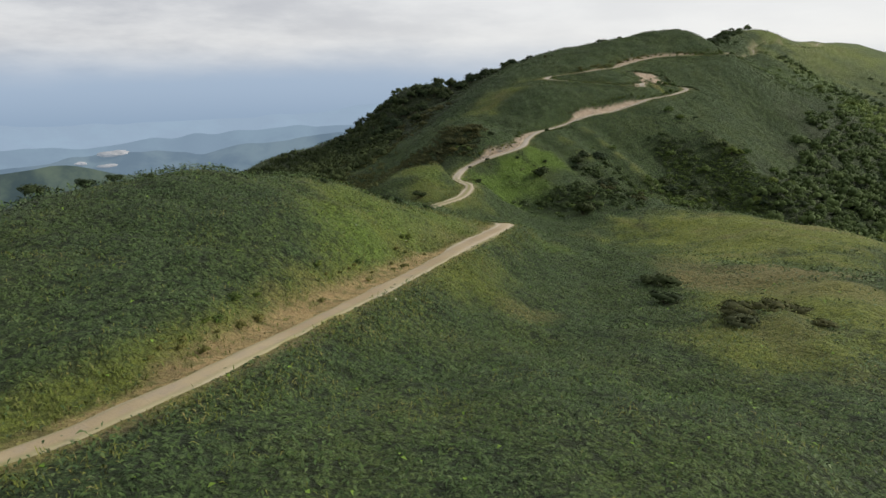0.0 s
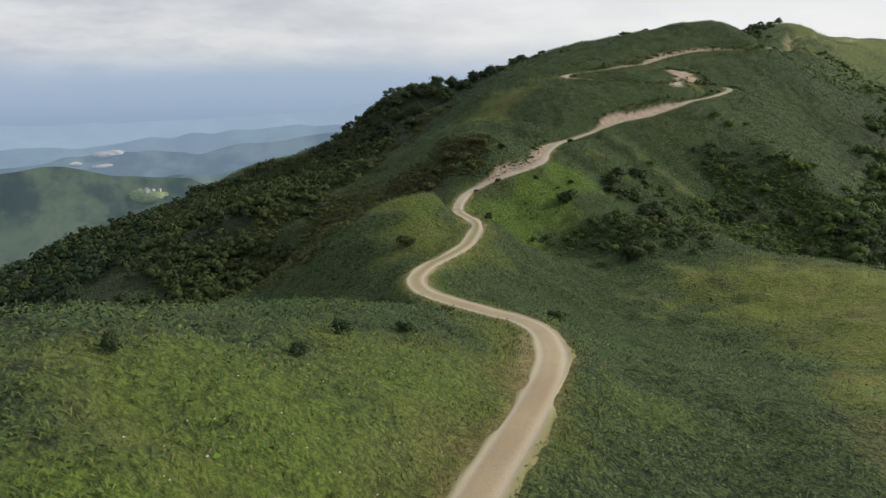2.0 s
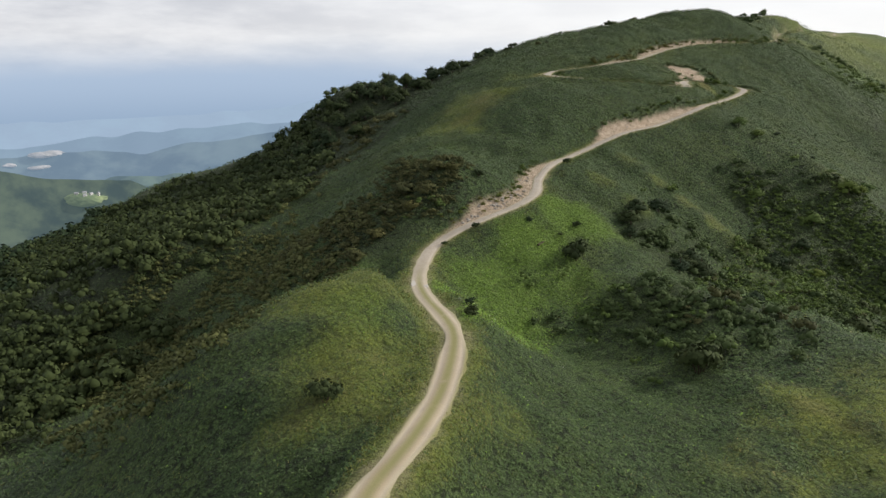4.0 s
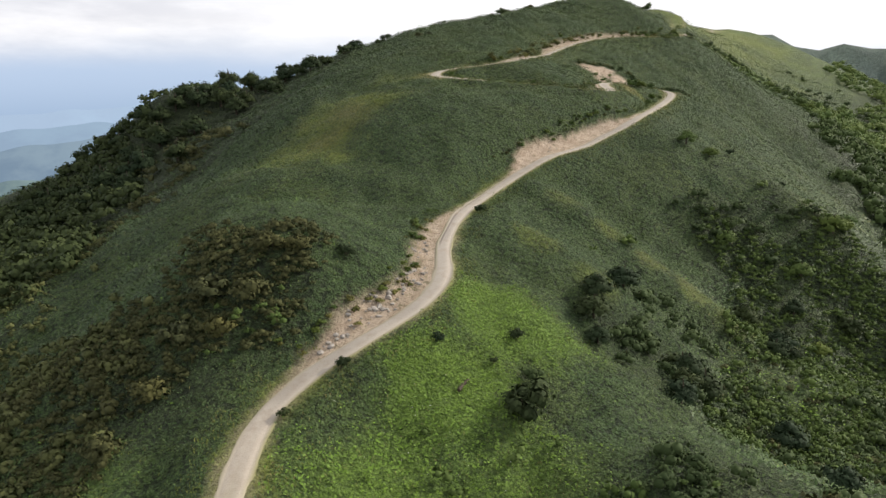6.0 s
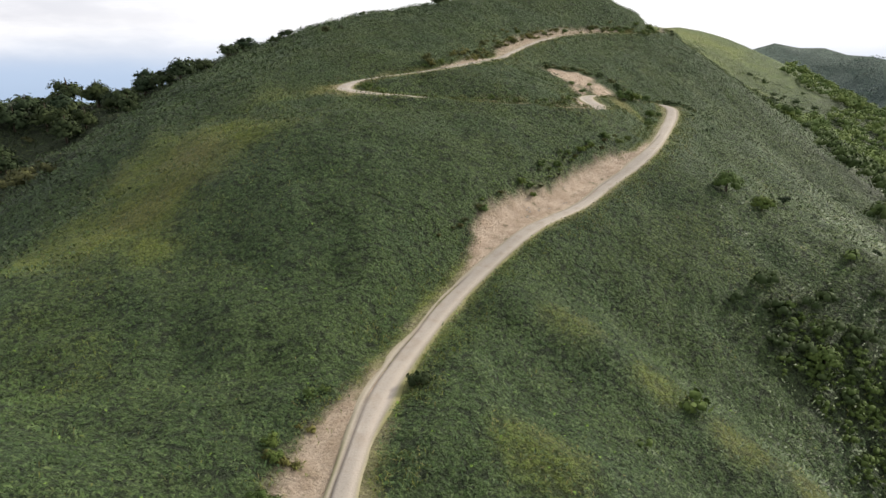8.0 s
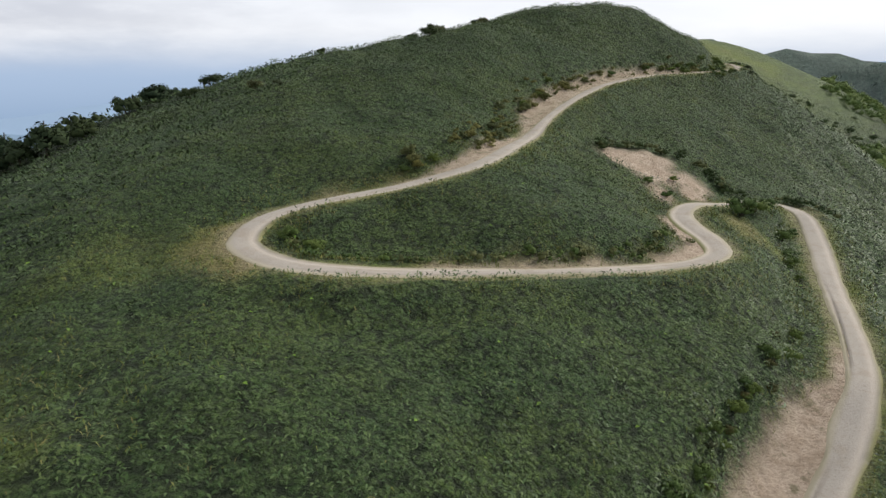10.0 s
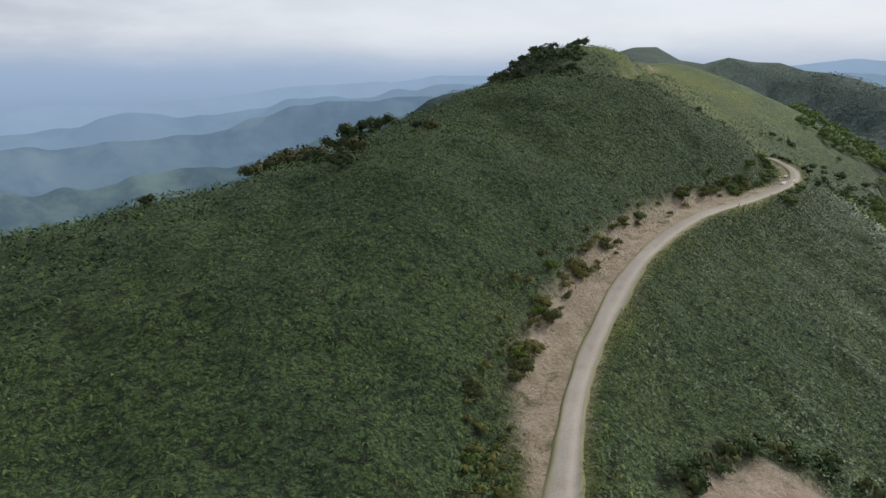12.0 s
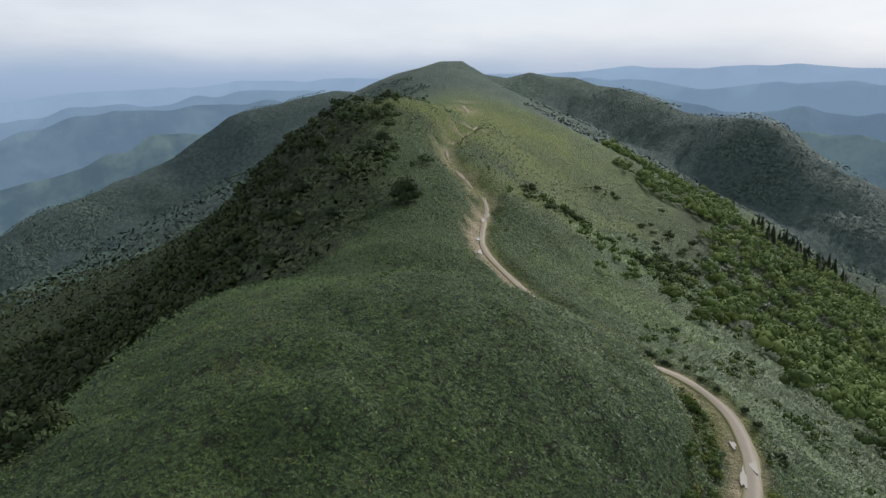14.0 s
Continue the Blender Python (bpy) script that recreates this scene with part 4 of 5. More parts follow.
def tapered(path, r0, r1, sides=6):
    """A limb along a path of points."""
    path = np.array(path, float)
    rings = []
    for k, p in enumerate(path):
        r = r0 + (r1 - r0) * k / (len(path) - 1)
        ang = np.arange(sides) * 2 * np.pi / sides
        rings.append(np.stack([p[0] + r * np.cos(ang), p[1] + r * np.sin(ang), p[2] + 0 * ang], -1))
    verts = np.concatenate(rings)
    faces = [(i * sides + j, i * sides + (j + 1) % sides, (i + 1) * sides + (j + 1) % sides, (i + 1) * sides + j) for i in range(len(path) - 1) for j in range(sides)]
    return verts, faces


def wood_mesh(limbs):
    verts, faces, base = [], [], 0
    for path, r0, r1 in limbs:
        v, f = tapered(path, r0, r1)
        verts.append(v)
        faces += [tuple(i + base for i in q) for q in f]
        base += len(v)
    me = bpy.data.meshes.new("wood")
    me.from_pydata(np.concatenate(verts).tolist(), [], faces)
    me.materials.append(BARK)
    return me


def crown_mesh(name, lobes, leaves, size, mat, rng):
    sheets, ways, tones = [], [], []
    for c, r in lobes:
        c, r = np.array(c), np.array(r)
        own = rng.uniform(0.2, 0.7)
        inner, inner_ways = core_quads(c, r, rng)
        sprays, spray_ways = lobe_leaves(rng, c, r, leaves, size)
        sheets += [inner, sprays]
        for way in (inner_ways, np.repeat(spray_ways[:, None, :], 4, axis=1)):
            way = way + np.array([c[0] * 1.4, c[1] * 1.4, 0.25])
            ways.append(way / (np.linalg.norm(way, axis=2)[..., None] + 1e-9))
        # cores toned below their leaves: the crown's inner shade as colour
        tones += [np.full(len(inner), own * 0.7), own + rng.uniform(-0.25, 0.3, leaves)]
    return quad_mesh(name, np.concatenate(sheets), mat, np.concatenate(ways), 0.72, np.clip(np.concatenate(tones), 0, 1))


def make_shrub(seed, mat, label, category, stretch=0.62, leaves=62):
    """A shrub one metre across, of many-stemmed growth."""
    rng = np.random.default_rng(seed)
    root = new("shrub")
    root.empty_display_size = 0.1
    lobes = []
    for k in range(8):
        a, r = k * 2.4 + rng.uniform(0, 0.8), 0.30 * np.sqrt(rng.random()) + 0.03
        s = rng.uniform(0.16, 0.27)
        lobes.append(((r * np.cos(a), r * np.sin(a), stretch * rng.uniform(0.25, 0.68)), (s, s, s * rng.uniform(0.7, 1.0))))
    part("foliage", crown_mesh("foliage", lobes, leaves, 0.096, mat, rng), root)
    limbs = [([(0.02 * np.cos(k), 0.02 * np.sin(k), -0.12), (0.10 * np.cos(k * 1.7), 0.10 * np.sin(k * 1.7), 0.12), (0.2 * np.cos(k * 1.7), 0.2 * np.sin(k * 1.7), 0.36 * stretch / 0.62)], 0.018, 0.006) for k in range(5)]
    part("stems", wood_mesh(limbs), root)
    return tagged(root, label, category)


def make_tree(seed, mat, label, tall=1.15, leaves=54):
    """A broad-crowned tree one metre across on a short trunk with limbs."""
    rng = np.random.default_rng(seed)
    root = new("tree")
    root.empty_display_size = 0.1
    lobes, limbs = [], [([(0, 0, -0.15), (0.02, 0.01, 0.18), (0.03, -0.02, 0.42 * tall), (0.0, 0.0, 0.75 * tall)], 0.045, 0.012)]
    for k in range(11):
        a, r = k * 2.4, 0.36 * np.sqrt((k + 0.5) / 11)
        h = tall * (0.60 - 0.85 * r + rng.uniform(-0.14, 0.10))
        s = rng.uniform(0.15, 0.24)
        lobes.append(((r * np.cos(a), r * np.sin(a), h), (s * 1.25, s * 1.25, s * 1.05)))
        if k % 2:
            limbs.append(([(0.01, 0, 0.25 * tall), (0.5 * r * np.cos(a), 0.5 * r * np.sin(a), 0.5 * (h + 0.25 * tall)), (r * np.cos(a), r * np.sin(a), h)], 0.02, 0.006))
    part("crown", crown_mesh("crown", lobes, leaves, 0.100, mat, rng), root)
    part("trunk", wood_mesh(limbs), root)
    return tagged(root, label, "tree")


def make_conifer(seed, mat):
    """A slim conifer one metre tall with drooping whorls of boughs."""
    rng = np.random.default_rng(seed)
    root = new("conifer")
    root.empty_display_size = 0.1
    sheets = []
    for k in range(16):
        h = 0.12 + 0.86 * k / 16
        r = 0.27 * (1 - h) + 0.014
        for j in range(9):
            a = j * 2 * np.pi / 9 + k * 0.7 + rng.uniform(-0.2, 0.2)
            rr = r * rng.uniform(0.75, 1.2)
            dx, dy = np.cos(a), np.sin(a)
            w = 0.45 * rr
            sheets.append([(0, 0, h + 0.04), (rr * 0.6 * dx - w * dy, rr * 0.6 * dy + w * dx, h), (rr * dx, rr * dy, h - 0.03), (rr * 0.6 * dx + w * dy, rr * 0.6 * dy - w * dx, h)])
    tagged(part("foliage", quad_mesh("foliage", np.array(sheets), mat, tone=rng.uniform(0, 0.6, len(sheets))), root), kind="stuff")
    part("trunk", wood_mesh([([(0, 0, -0.08), (0, 0, 0.4), (0, 0, 0.95)], 0.02, 0.003)]), root)
    return tagged(root, "slim dark conifer in the wooded hollow", "conifer")


class Nursery:
    """Plants copies of a few grown plants in turn; the first of each is used itself."""

    def __init__(self, makers, group):
        self.makers, self.group, self.made, self.count = makers, group, [None] * len(makers), 0

    def plant(self, x, y, size, tall=1.0):
        k = self.count % len(self.makers)
        turn = (self.count * 137.5) % 360
        self.count += 1
        z = float(height(np.array([x]), np.array([y]))[0][0])
        m = pose(x, y, z, 0, 0, turn) @ Matrix.Diagonal((size, size, size * tall, 1))
        if self.made[k] is None:
            self.made[k] = self.makers[k]()
            tagged(self.made[k], group=self.group)
            self.made[k].matrix_basis = m
            return self.made[k]
        ob = copy_thing(self.made[k], Matrix.Identity(4))
        ob.matrix_basis = m
        return ob


dark_shrubs = Nursery([lambda s=s: make_shrub(s, CROWN_DARK, "dense dark green shrub growing on the slope", "shrub") for s in (21, 22, 23)], "dark shrubs on the slopes")
light_shrubs = Nursery([lambda s=s: make_shrub(s, CROWN_LIGHT, "fresh green leafy shrub growing on the slope", "shrub") for s in (31, 32, 33)], "green shrubs on the slopes")
brown_shrubs = Nursery([lambda s=s: make_shrub(s, CROWN_BROWN, "brownish low shrub with sparse dull leaves", "shrub", 0.5) for s in (41, 42)], "brown shrubs on the slopes")
olive_shrubs = Nursery([lambda s=s: make_shrub(s, CROWN_OLIVE, "small yellowish tufty shrub growing on the bank", "shrub", 0.7) for s in (45, 46)], "tufty shrubs on the banks")
dark_trees = Nursery([lambda s=s: make_tree(s, CROWN_DARK, "low dark broadleaf tree with a spreading crown") for s in (51, 52, 53)], "dark trees of the slopes")
light_trees = Nursery([lambda s=s: make_tree(s, CROWN_LIGHT, "green broadleaf tree with a rounded crown", 1.0) for s in (61, 62)], "green trees of the slopes")
conifers = Nursery([lambda s=s: make_conifer(s, CROWN_DARK) for s in (71, 72)], "conifers in the hollow")

# single shrubs that stand out: x, y, width
for x, y, w in [(12.7, 109.1, 2.0), (-10.7, 60.3, 0.9), (-5.6, 65.6, 0.9), (-4.9, 72.4, 1.3), (-1.7, 76.1, 1.1), (0.8, 89.9, 1.3), (12.7, 109.1, 2.4), (30.1, 142.1, 5.5),
                (-4.4, 125.7, 2.6), (30.3, 199.8, 1.5), (26.6, 177.1, 1.6), (23.5, 174.0, 0.9), (24.3, 168.2, 4.2), (11.3, 172.6, 1.2), (6.8, 168.6, 1.0), (7.4, 140.7, 1.5), (7.6, 144.4, 1.1),
                (82.5, 225.5, 1.5), (86.5, 209.7, 1.9), (84.8, 215.1, 1.1), (82.4, 209.4, 1.6), (19.2, 175.3, 1.2), (12.9, 183.2, 1.7)]:
    dark_shrubs.plant(x, y, w * 1.1)
for x, y, w in [(23.2, 50.2, 3.6), (25.6, 50.4, 3.2), (22.3, 47.9, 3.0), (27.6, 50.0, 2.4), (28.2, 47.0, 1.8)]:
    brown_shrubs.plant(x, y, w, 0.55)
for x, y, w in [(20.5, 64.4, 2.4), (22.0, 63.4, 3.4), (19.9, 57.4, 3.3)]:
    dark_shrubs.plant(x, y, w, 0.62)
for x, y, w in [(41.3, 283.6, 1.7), (43.5, 282.4, 1.2), (68.9, 303.6, 2.6), (75.7, 303.2, 1.6), (-1, 178, 3), (1.5, 181, 3.2), (4.6, 179.5, 3.0),
                (6.5, 183, 2.6), (8.7, 182.6, 2.2), (-2.5, 174, 2.8), (2.6, 176.6, 2.4), (-5, 170, 2.5)]:
    brown_shrubs.plant(x, y, w * 1.1)
for x, y, w in [(-30.7, 50.1, 2.4), (-26.9, 50.4, 1.8), (-25.4, 52.1, 1.6), (-22.2, 50.8, 1.2)]:
    dark_shrubs.plant(x, y, w, 0.7)
# crest shrubs and small trees against the sky
for x, y, w in [(69.6, 306, 3.2), (65.2, 304.5, 2.6), (75.6, 305.5, 1.7), (51.5, 300.4, 1.5), (34.5, 297, 2.6), (37.6, 306, 3.4), (30.2, 311, 5.0), (26.8, 306, 4.6), (31.5, 316, 5.0), (22, 303, 4.6)]:
    dark_shrubs.plant(x, y, w * 1.05, 0.9)
dark_trees.plant(65.6, 297.6, 2.7, 0.75)
# the growth just behind the shoulder of the summit
for x, y, w in [(79.4, 323.5, 2.6), (77, 324, 3.2), (74.6, 324, 3.4), (72.4, 322.8, 3.0)]:
    dark_shrubs.plant(x, y, w * 1.3)
for x, y, w in [(70, 320.6, 3.2), (68, 317.6, 3.0), (66, 314.4, 3.2), (64.2, 311.4, 3.0), (62.4, 309.4, 2.6), (60.6, 308.2, 2.2), (67, 320.5, 3.0), (64, 316, 3.0)]:
    brown_shrubs.plant(x, y, w * 1.3)
# tufty shrubs on the cut banks
for x, y, w in [(49.6, 224.2, 0.9), (39.6, 249.2, 1.5), (41, 247.6, 1.6), (80.6, 253.3, 2.6), (78.4, 252.4, 2.8), (82.4, 251.6, 2.2), (84.5, 255.6, 1.8), (73.7, 259.2, 1.1), (74.6, 257.6, 1.2), (77.6, 260.6, 0.9), (69.4, 276.6, 1.3),
                (63.0, 270, 1.0), (52.6, 258.6, 1.3), (49.8, 257.4, 1.0), (43.2, 221.2, 1.3), (54.6, 228.4, 1.2), (58.8, 231.2, 1.3), (66.0, 234.6, 1.2), (68.6, 236.8, 1.1), (98.2, 294.6, 1.4), (90.2, 291.2, 1.3),
                (76.2, 283.9, 1.4), (72.9, 280.1, 1.1), (84, 288, 1.0), (106.2, 296.2, 1.3), (112.6, 299.8, 1.5), (102, 295.8, 1.2), (109, 297.8, 1.2)]:
    light_shrubs.plant(x, y, w)
class Pool:
    """Gathers the places of scrub that is too close-grown to tell apart."""

    def __init__(self):
        self.places = []

    def plant(self, x, y, size, tall=1.0):
        self.places.append((x, y, size, tall))


bank_pool = Pool()
# tufts along the upper rim of the cut banks: nursery, from and to (x, y), rim's distance from the road, how many
rim = random.Random(14)


def bank_growth(nursery, start, end, out_low, out_high, count, low, high):
    i0, i1 = (int(np.argmin(np.hypot(ROAD_LINE[:, 0] - p[0], ROAD_LINE[:, 1] - p[1]))) for p in (start, end))
    for _ in range(count):
        i = rim.randint(i0, i1 - 1)
        a, b = ROAD_LINE[i], ROAD_LINE[i + 1]
        n = Vector((-(b[1] - a[1]), b[0] - a[0])).normalized()
        off = rim.uniform(out_low, out_high)
        nursery.plant(a[0] + n.x * off, a[1] + n.y * off, rim.uniform(low, high), rim.uniform(0.7, 1.2))


bank_growth(olive_shrubs, (52, 255), (114, 296), 2.4, 4.4, 52, 0.6, 1.5)
bank_growth(bank_pool, (60, 261), (114, 296), 1.6, 3.6, 34, 0.4, 1.0)
bank_growth(light_shrubs, (44, 217), (70, 233.6), 4.0, 5.0, 20, 0.5, 1.1)
bank_growth(brown_shrubs, (40, 214), (70, 233.6), 3.6, 4.8, 16, 0.4, 0.9)
bank_growth(light_shrubs, (9, 173), (29, 202), 2.6, 4.2, 22, 0.5, 1.2)
bank_growth(bank_pool, (8, 172), (27, 198), 1.7, 3.8, 26, 0.4, 1.1)
bank_growth(bank_pool, (58, 259), (84, 285), 2.2, 5.2, 40, 0.5, 1.2)
bank_growth(bank_pool, (-12, 25), (1, 59), 1.6, 3.6, 22, 0.3, 0.8)
bank_growth(light_shrubs, (-12, 25), (2, 61), 2.8, 4.4, 8, 0.5, 1.0)
bank_growth(light_shrubs, (104, 293), (122.5, 304), 1.5, 3.4, 34, 0.6, 1.4)
bank_growth(bank_pool, (108, 294), (123, 306), 1.3, 2.6, 22, 0.4, 0.9)
bank_growth(dark_shrubs, (118, 299), (127, 316), -3.0, -1.5, 18, 0.5, 1.1)
bank_growth(light_shrubs, (108, 294), (122, 302), -3.4, -1.6, 12, 0.5, 1.2)
bank_growth(light_shrubs, (79, 243.5), (88, 255), 1.6, 2.8, 12, 0.6, 1.3)
# scrub in the hollows
placer = random.Random(8)


def thicket(nursery, count, x, y, spread_x, spread_y, low, high, tall=1.0):
    for _ in range(count):
        px, py = placer.gauss(x, spread_x), placer.gauss(y, spread_y)
        d = float(road_near(np.array([px]), np.array([py]))[0][0])
        if d > 4.0:
            nursery.plant(px, py, placer.uniform(low, high), tall * placer.uniform(0.85, 1.2))


dark_pool, light_pool, brown_pool, olive_pool = Pool(), Pool(), Pool(), Pool()
# the thick growth along the rim of the scar and the bank above the upper bend
RIM = [(73.2, 266.8), (74.6, 268.0), (77.6, 268.9), (80.5, 268.9), (83.2, 267.2), (85, 264.8), (85.4, 262.2), (87.7, 260.6), (90.4, 259.6), (92.6, 258.4), (94, 256.4)]
for (ax, ay), (bx, by) in zip(RIM[:-1], RIM[1:]):
    for k in range(7):
        u = placer.random()
        (dark_pool if k % 3 else olive_pool).plant(ax + (bx - ax) * u + placer.gauss(0, 0.35), ay + (by - ay) * u + placer.gauss(0, 0.35), placer.uniform(0.9, 1.7), placer.uniform(0.8, 1.2))
# the rough growth on the island inside the hairpin
for ax, ay, bx, by, n in [(39.4, 250.4, 40.2, 246.8, 9), (40.2, 246.4, 48, 244.4, 22), (48, 244.4, 62, 244.8, 26), (62, 244.8, 69, 248.6, 16)]:
    for k in range(n):
        u = placer.random()
        (light_pool if k % 2 else olive_pool).plant(ax + (bx - ax) * u + placer.gauss(0, 0.3), ay + (by - ay) * u + placer.gauss(0, 0.3), placer.uniform(0.5, 1.3), placer.uniform(0.7, 1.1))
# trees and bushes down the sunny side of the far ridge
for ax, ay, bx, by, n, low, high in [(178, 374, 190, 381, 16, 1.2, 2.6), (188, 380, 206, 371, 34, 1.6, 3.6), (204, 366, 216, 358, 26, 2.0, 4.0), (252, 414, 260, 408, 10, 1.4, 2.8), (146, 320, 160, 330, 14, 0.8, 1.8), (150, 316, 176, 322, 24, 1.0, 2.2), (146, 302, 160, 308, 18, 0.9, 2.0)]:
    for k in range(n):
        u = placer.random()
        (dark_pool if k % 3 == 0 else light_pool).plant(ax + (bx - ax) * u + placer.gauss(0, 1.6), ay + (by - ay) * u + placer.gauss(0, 1.6), placer.uniform(low, high), placer.uniform(0.8, 1.1))
thicket(dark_pool, 26, 172, 424, 4, 6, 2.4, 4.4)
thicket(dark_pool, 30, 150, 396, 5, 8, 2.0, 4.0)
thicket(dark_pool, 20, 40.5, 180, 2.0, 3.4, 1.4, 3.0)
thicket(dark_pool, 12, 71, 210, 4, 3, 1.6, 3.2)
thicket(dark_pool, 14, 77, 205, 5, 4, 1.6, 3.2)
thicket(light_pool, 30, 64, 190, 12, 8, 1.2, 2.8)
thicket(dark_trees, 14, 80, 190, 14, 9, 2.4, 4.0, 0.8)
thicket(light_trees, 14, 92, 200, 14, 9, 2.6, 4.2, 0.8)
thicket(dark_trees, 10, 64, 165, 16, 8, 2.4, 4.2, 0.8)
thicket(olive_pool, 26, -8, 182, 5, 4, 1.2, 2.6)
thicket(olive_pool, 20, -24, 215, 7, 10, 1.2, 2.6)
thicket(brown_pool, 8, 40, 151, 3, 3, 1.4, 3.0)
thicket(dark_pool, 12, 36, 147, 4, 3, 1.4, 3.2)
thicket(light_pool, 10, 31, 147, 3, 3, 1.4, 3.0)
thicket(dark_pool, 16, 49, 188, 2.6, 2.4, 1.6, 3.0)
thicket(dark_trees, 9, 44, 180, 3, 3.5, 2.6, 4.2, 0.8)
thicket(light_pool, 14, 6.5, 177, 2.5, 2.0, 0.7, 1.5)
thicket(light_pool, 16, 22, 160, 5, 3, 0.9, 2.2)
thicket(dark_pool, 12, 24, 158, 4, 2, 1.0, 2.4)
thicket(dark_pool, 14, 33, 158, 5, 5, 1.2, 2.6)
thicket(brown_pool, 10, -8, 178, 5, 6, 1.2, 2.6)
thicket(brown_pool, 30, -10, 262, 5, 14, 1.8, 3.6)
thicket(brown_pool, 18, -22, 235, 5, 10, 1.4, 3.0)
thicket(dark_trees, 30, -24, 283, 9, 14, 3.6, 6.0, 0.9)
thicket(dark_trees, 24, 2, 302, 10, 6, 3.6, 6.0, 0.9)
thicket(light_trees, 24, 222, 346, 20, 10, 3.2, 5.0, 0.8)
thicket(light_pool, 60, 212, 356, 22, 12, 1.8, 3.8)
thicket(dark_pool, 60, 240, 365, 26, 14, 2.2, 4.4)
thicket(light_pool, 26, 195, 352, 20, 14, 1.6, 3.4)
thicket(light_pool, 14, 140, 312, 8, 8, 1.2, 2.4)
thicket(dark_trees, 26, 135, 400, 12, 16, 3.2, 5.6, 0.9)
thicket(dark_trees, 12, 174, 440, 5, 7, 2.2, 3.4, 0.8)
dark_trees.plant(189.1, 439.8, 3.4, 0.95)
thicket(conifers, 70, 382, 396, 24, 10, 5.0, 8.5)


# ---- woods and scrub ----
def in_spots(spots, count):
    xs, ys = [], []
    total = sum(r * r for _, _, r in spots)
    for x, y, r in spots:
        n = max(1, int(count * r * r / total))
        a, d = RNG.uniform(0, 2 * np.pi, n), r * np.sqrt(RNG.random(n))
        xs.append(x + d * np.cos(a))
        ys.append(y + d * np.sin(a))
    return np.concatenate(xs), np.concatenate(ys)


def build_woods(name, label, x, y, w, tall, mat, lobes=3, leaves=12, leaf=0.17, clear=4.0, core_size=0.58):
    """Many crowns in one mesh, each of a few lobes with leaf sprays over a plain core."""
    z, d, _ = height(x, y)
    keep = d > clear
    x, y, z, w, tall = x[keep], y[keep], z[keep], w[keep], (tall + 0 * w)[keep]
    n = len(x)
    h = w * tall * RNG.uniform(0.8, 1.15, n)
    k = np.arange(lobes)
    turn = k[None, :] * 2.4 + RNG.uniform(0, 6.3, (n, 1))
    reach = (0.31 * np.sqrt((k + 0.4) / lobes) if lobes > 1 else 0 * k)[None, :] * w[:, None]
    size = w[:, None] * (RNG.uniform(0.22, 0.34, (n, lobes)) if lobes > 1 else 0.5)
    lift = h[:, None] * (0.52 + RNG.uniform(-0.12, 0.12, (n, lobes))) - 0.55 * reach if lobes > 1 else 0.45 * h[:, None]
    c = np.stack([x[:, None] + reach * np.cos(turn), y[:, None] + reach * np.sin(turn), z[:, None] + lift], -1).reshape(-1, 3)
    r = np.stack([size, size, size * (0.95 if lobes > 1 else 1.0) * (h / w)[:, None] ** 0.5], -1).reshape(-1, 3)
    outward = np.stack([reach * np.cos(turn), reach * np.sin(turn), 0.3 * w[:, None] + 0 * reach], -1).reshape(-1, 3) / np.repeat(w, lobes)[:, None]
    m = len(c)
    spray = leaf * np.repeat(w, lobes)[:, None, None]
    dirs = RNG.normal(size=(m, leaves, 3))
    dirs /= np.linalg.norm(dirs, axis=2)[..., None]
    dirs[..., 2] = np.abs(dirs[..., 2]) * 1.15 - 0.3
    p = c[:, None, :] + dirs * r[:, None, :] * RNG.uniform(0.72, 1.18, (m, leaves, 1))
    a = np.cross(dirs, RNG.normal(size=dirs.shape))
    a /= np.linalg.norm(a, axis=2)[..., None] + 1e-9
    b = np.cross(dirs, a)
    s = spray * RNG.uniform(0.6, 1.4, (m, leaves, 1))
    sprays = np.stack([p - a * s * 0.5, p - b * s * 0.38, p + a * s * 0.5 - dirs * s * 0.15, p + b * s * 0.38], 2).reshape(-1, 4, 3)
    ways = np.repeat((dirs + 1.0 * outward[:, None, :]).reshape(-1, 1, 3), 4, axis=1)
    u = np.arange(4) * np.pi / 2
    rings = [np.stack([q * np.cos(u), q * np.sin(u), 0 * u + v], -1) for q, v in ((0.95, -0.6), (1.0, 0.2), (0.08, 0.95))]
    core, core_ways = [], []
    for low, high in zip(rings[:-1], rings[1:]):
        for j in range(4):
            corners = [low[j], low[(j + 1) % 4], high[(j + 1) % 4], high[j]]
            core.append(np.stack([c + q * r * core_size for q in corners], 1))
            core_ways.append(np.stack([np.tile(q + (0, 0, 0.2), (m, 1)) + outward for q in corners], 1))
    ways = np.concatenate([ways] + core_ways)
    ways /= np.linalg.norm(ways, axis=2)[..., None] + 1e-9
    own = np.repeat(RNG.uniform(0.1, 0.75, n), lobes) + RNG.uniform(-0.1, 0.1, m)
    # core faces take a darker tone for the shade inside each crown
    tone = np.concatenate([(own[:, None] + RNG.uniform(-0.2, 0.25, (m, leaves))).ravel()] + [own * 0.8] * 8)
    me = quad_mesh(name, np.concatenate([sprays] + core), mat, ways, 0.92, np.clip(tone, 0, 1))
    tagged(new(name, me), label, "woods", kind="stuff")


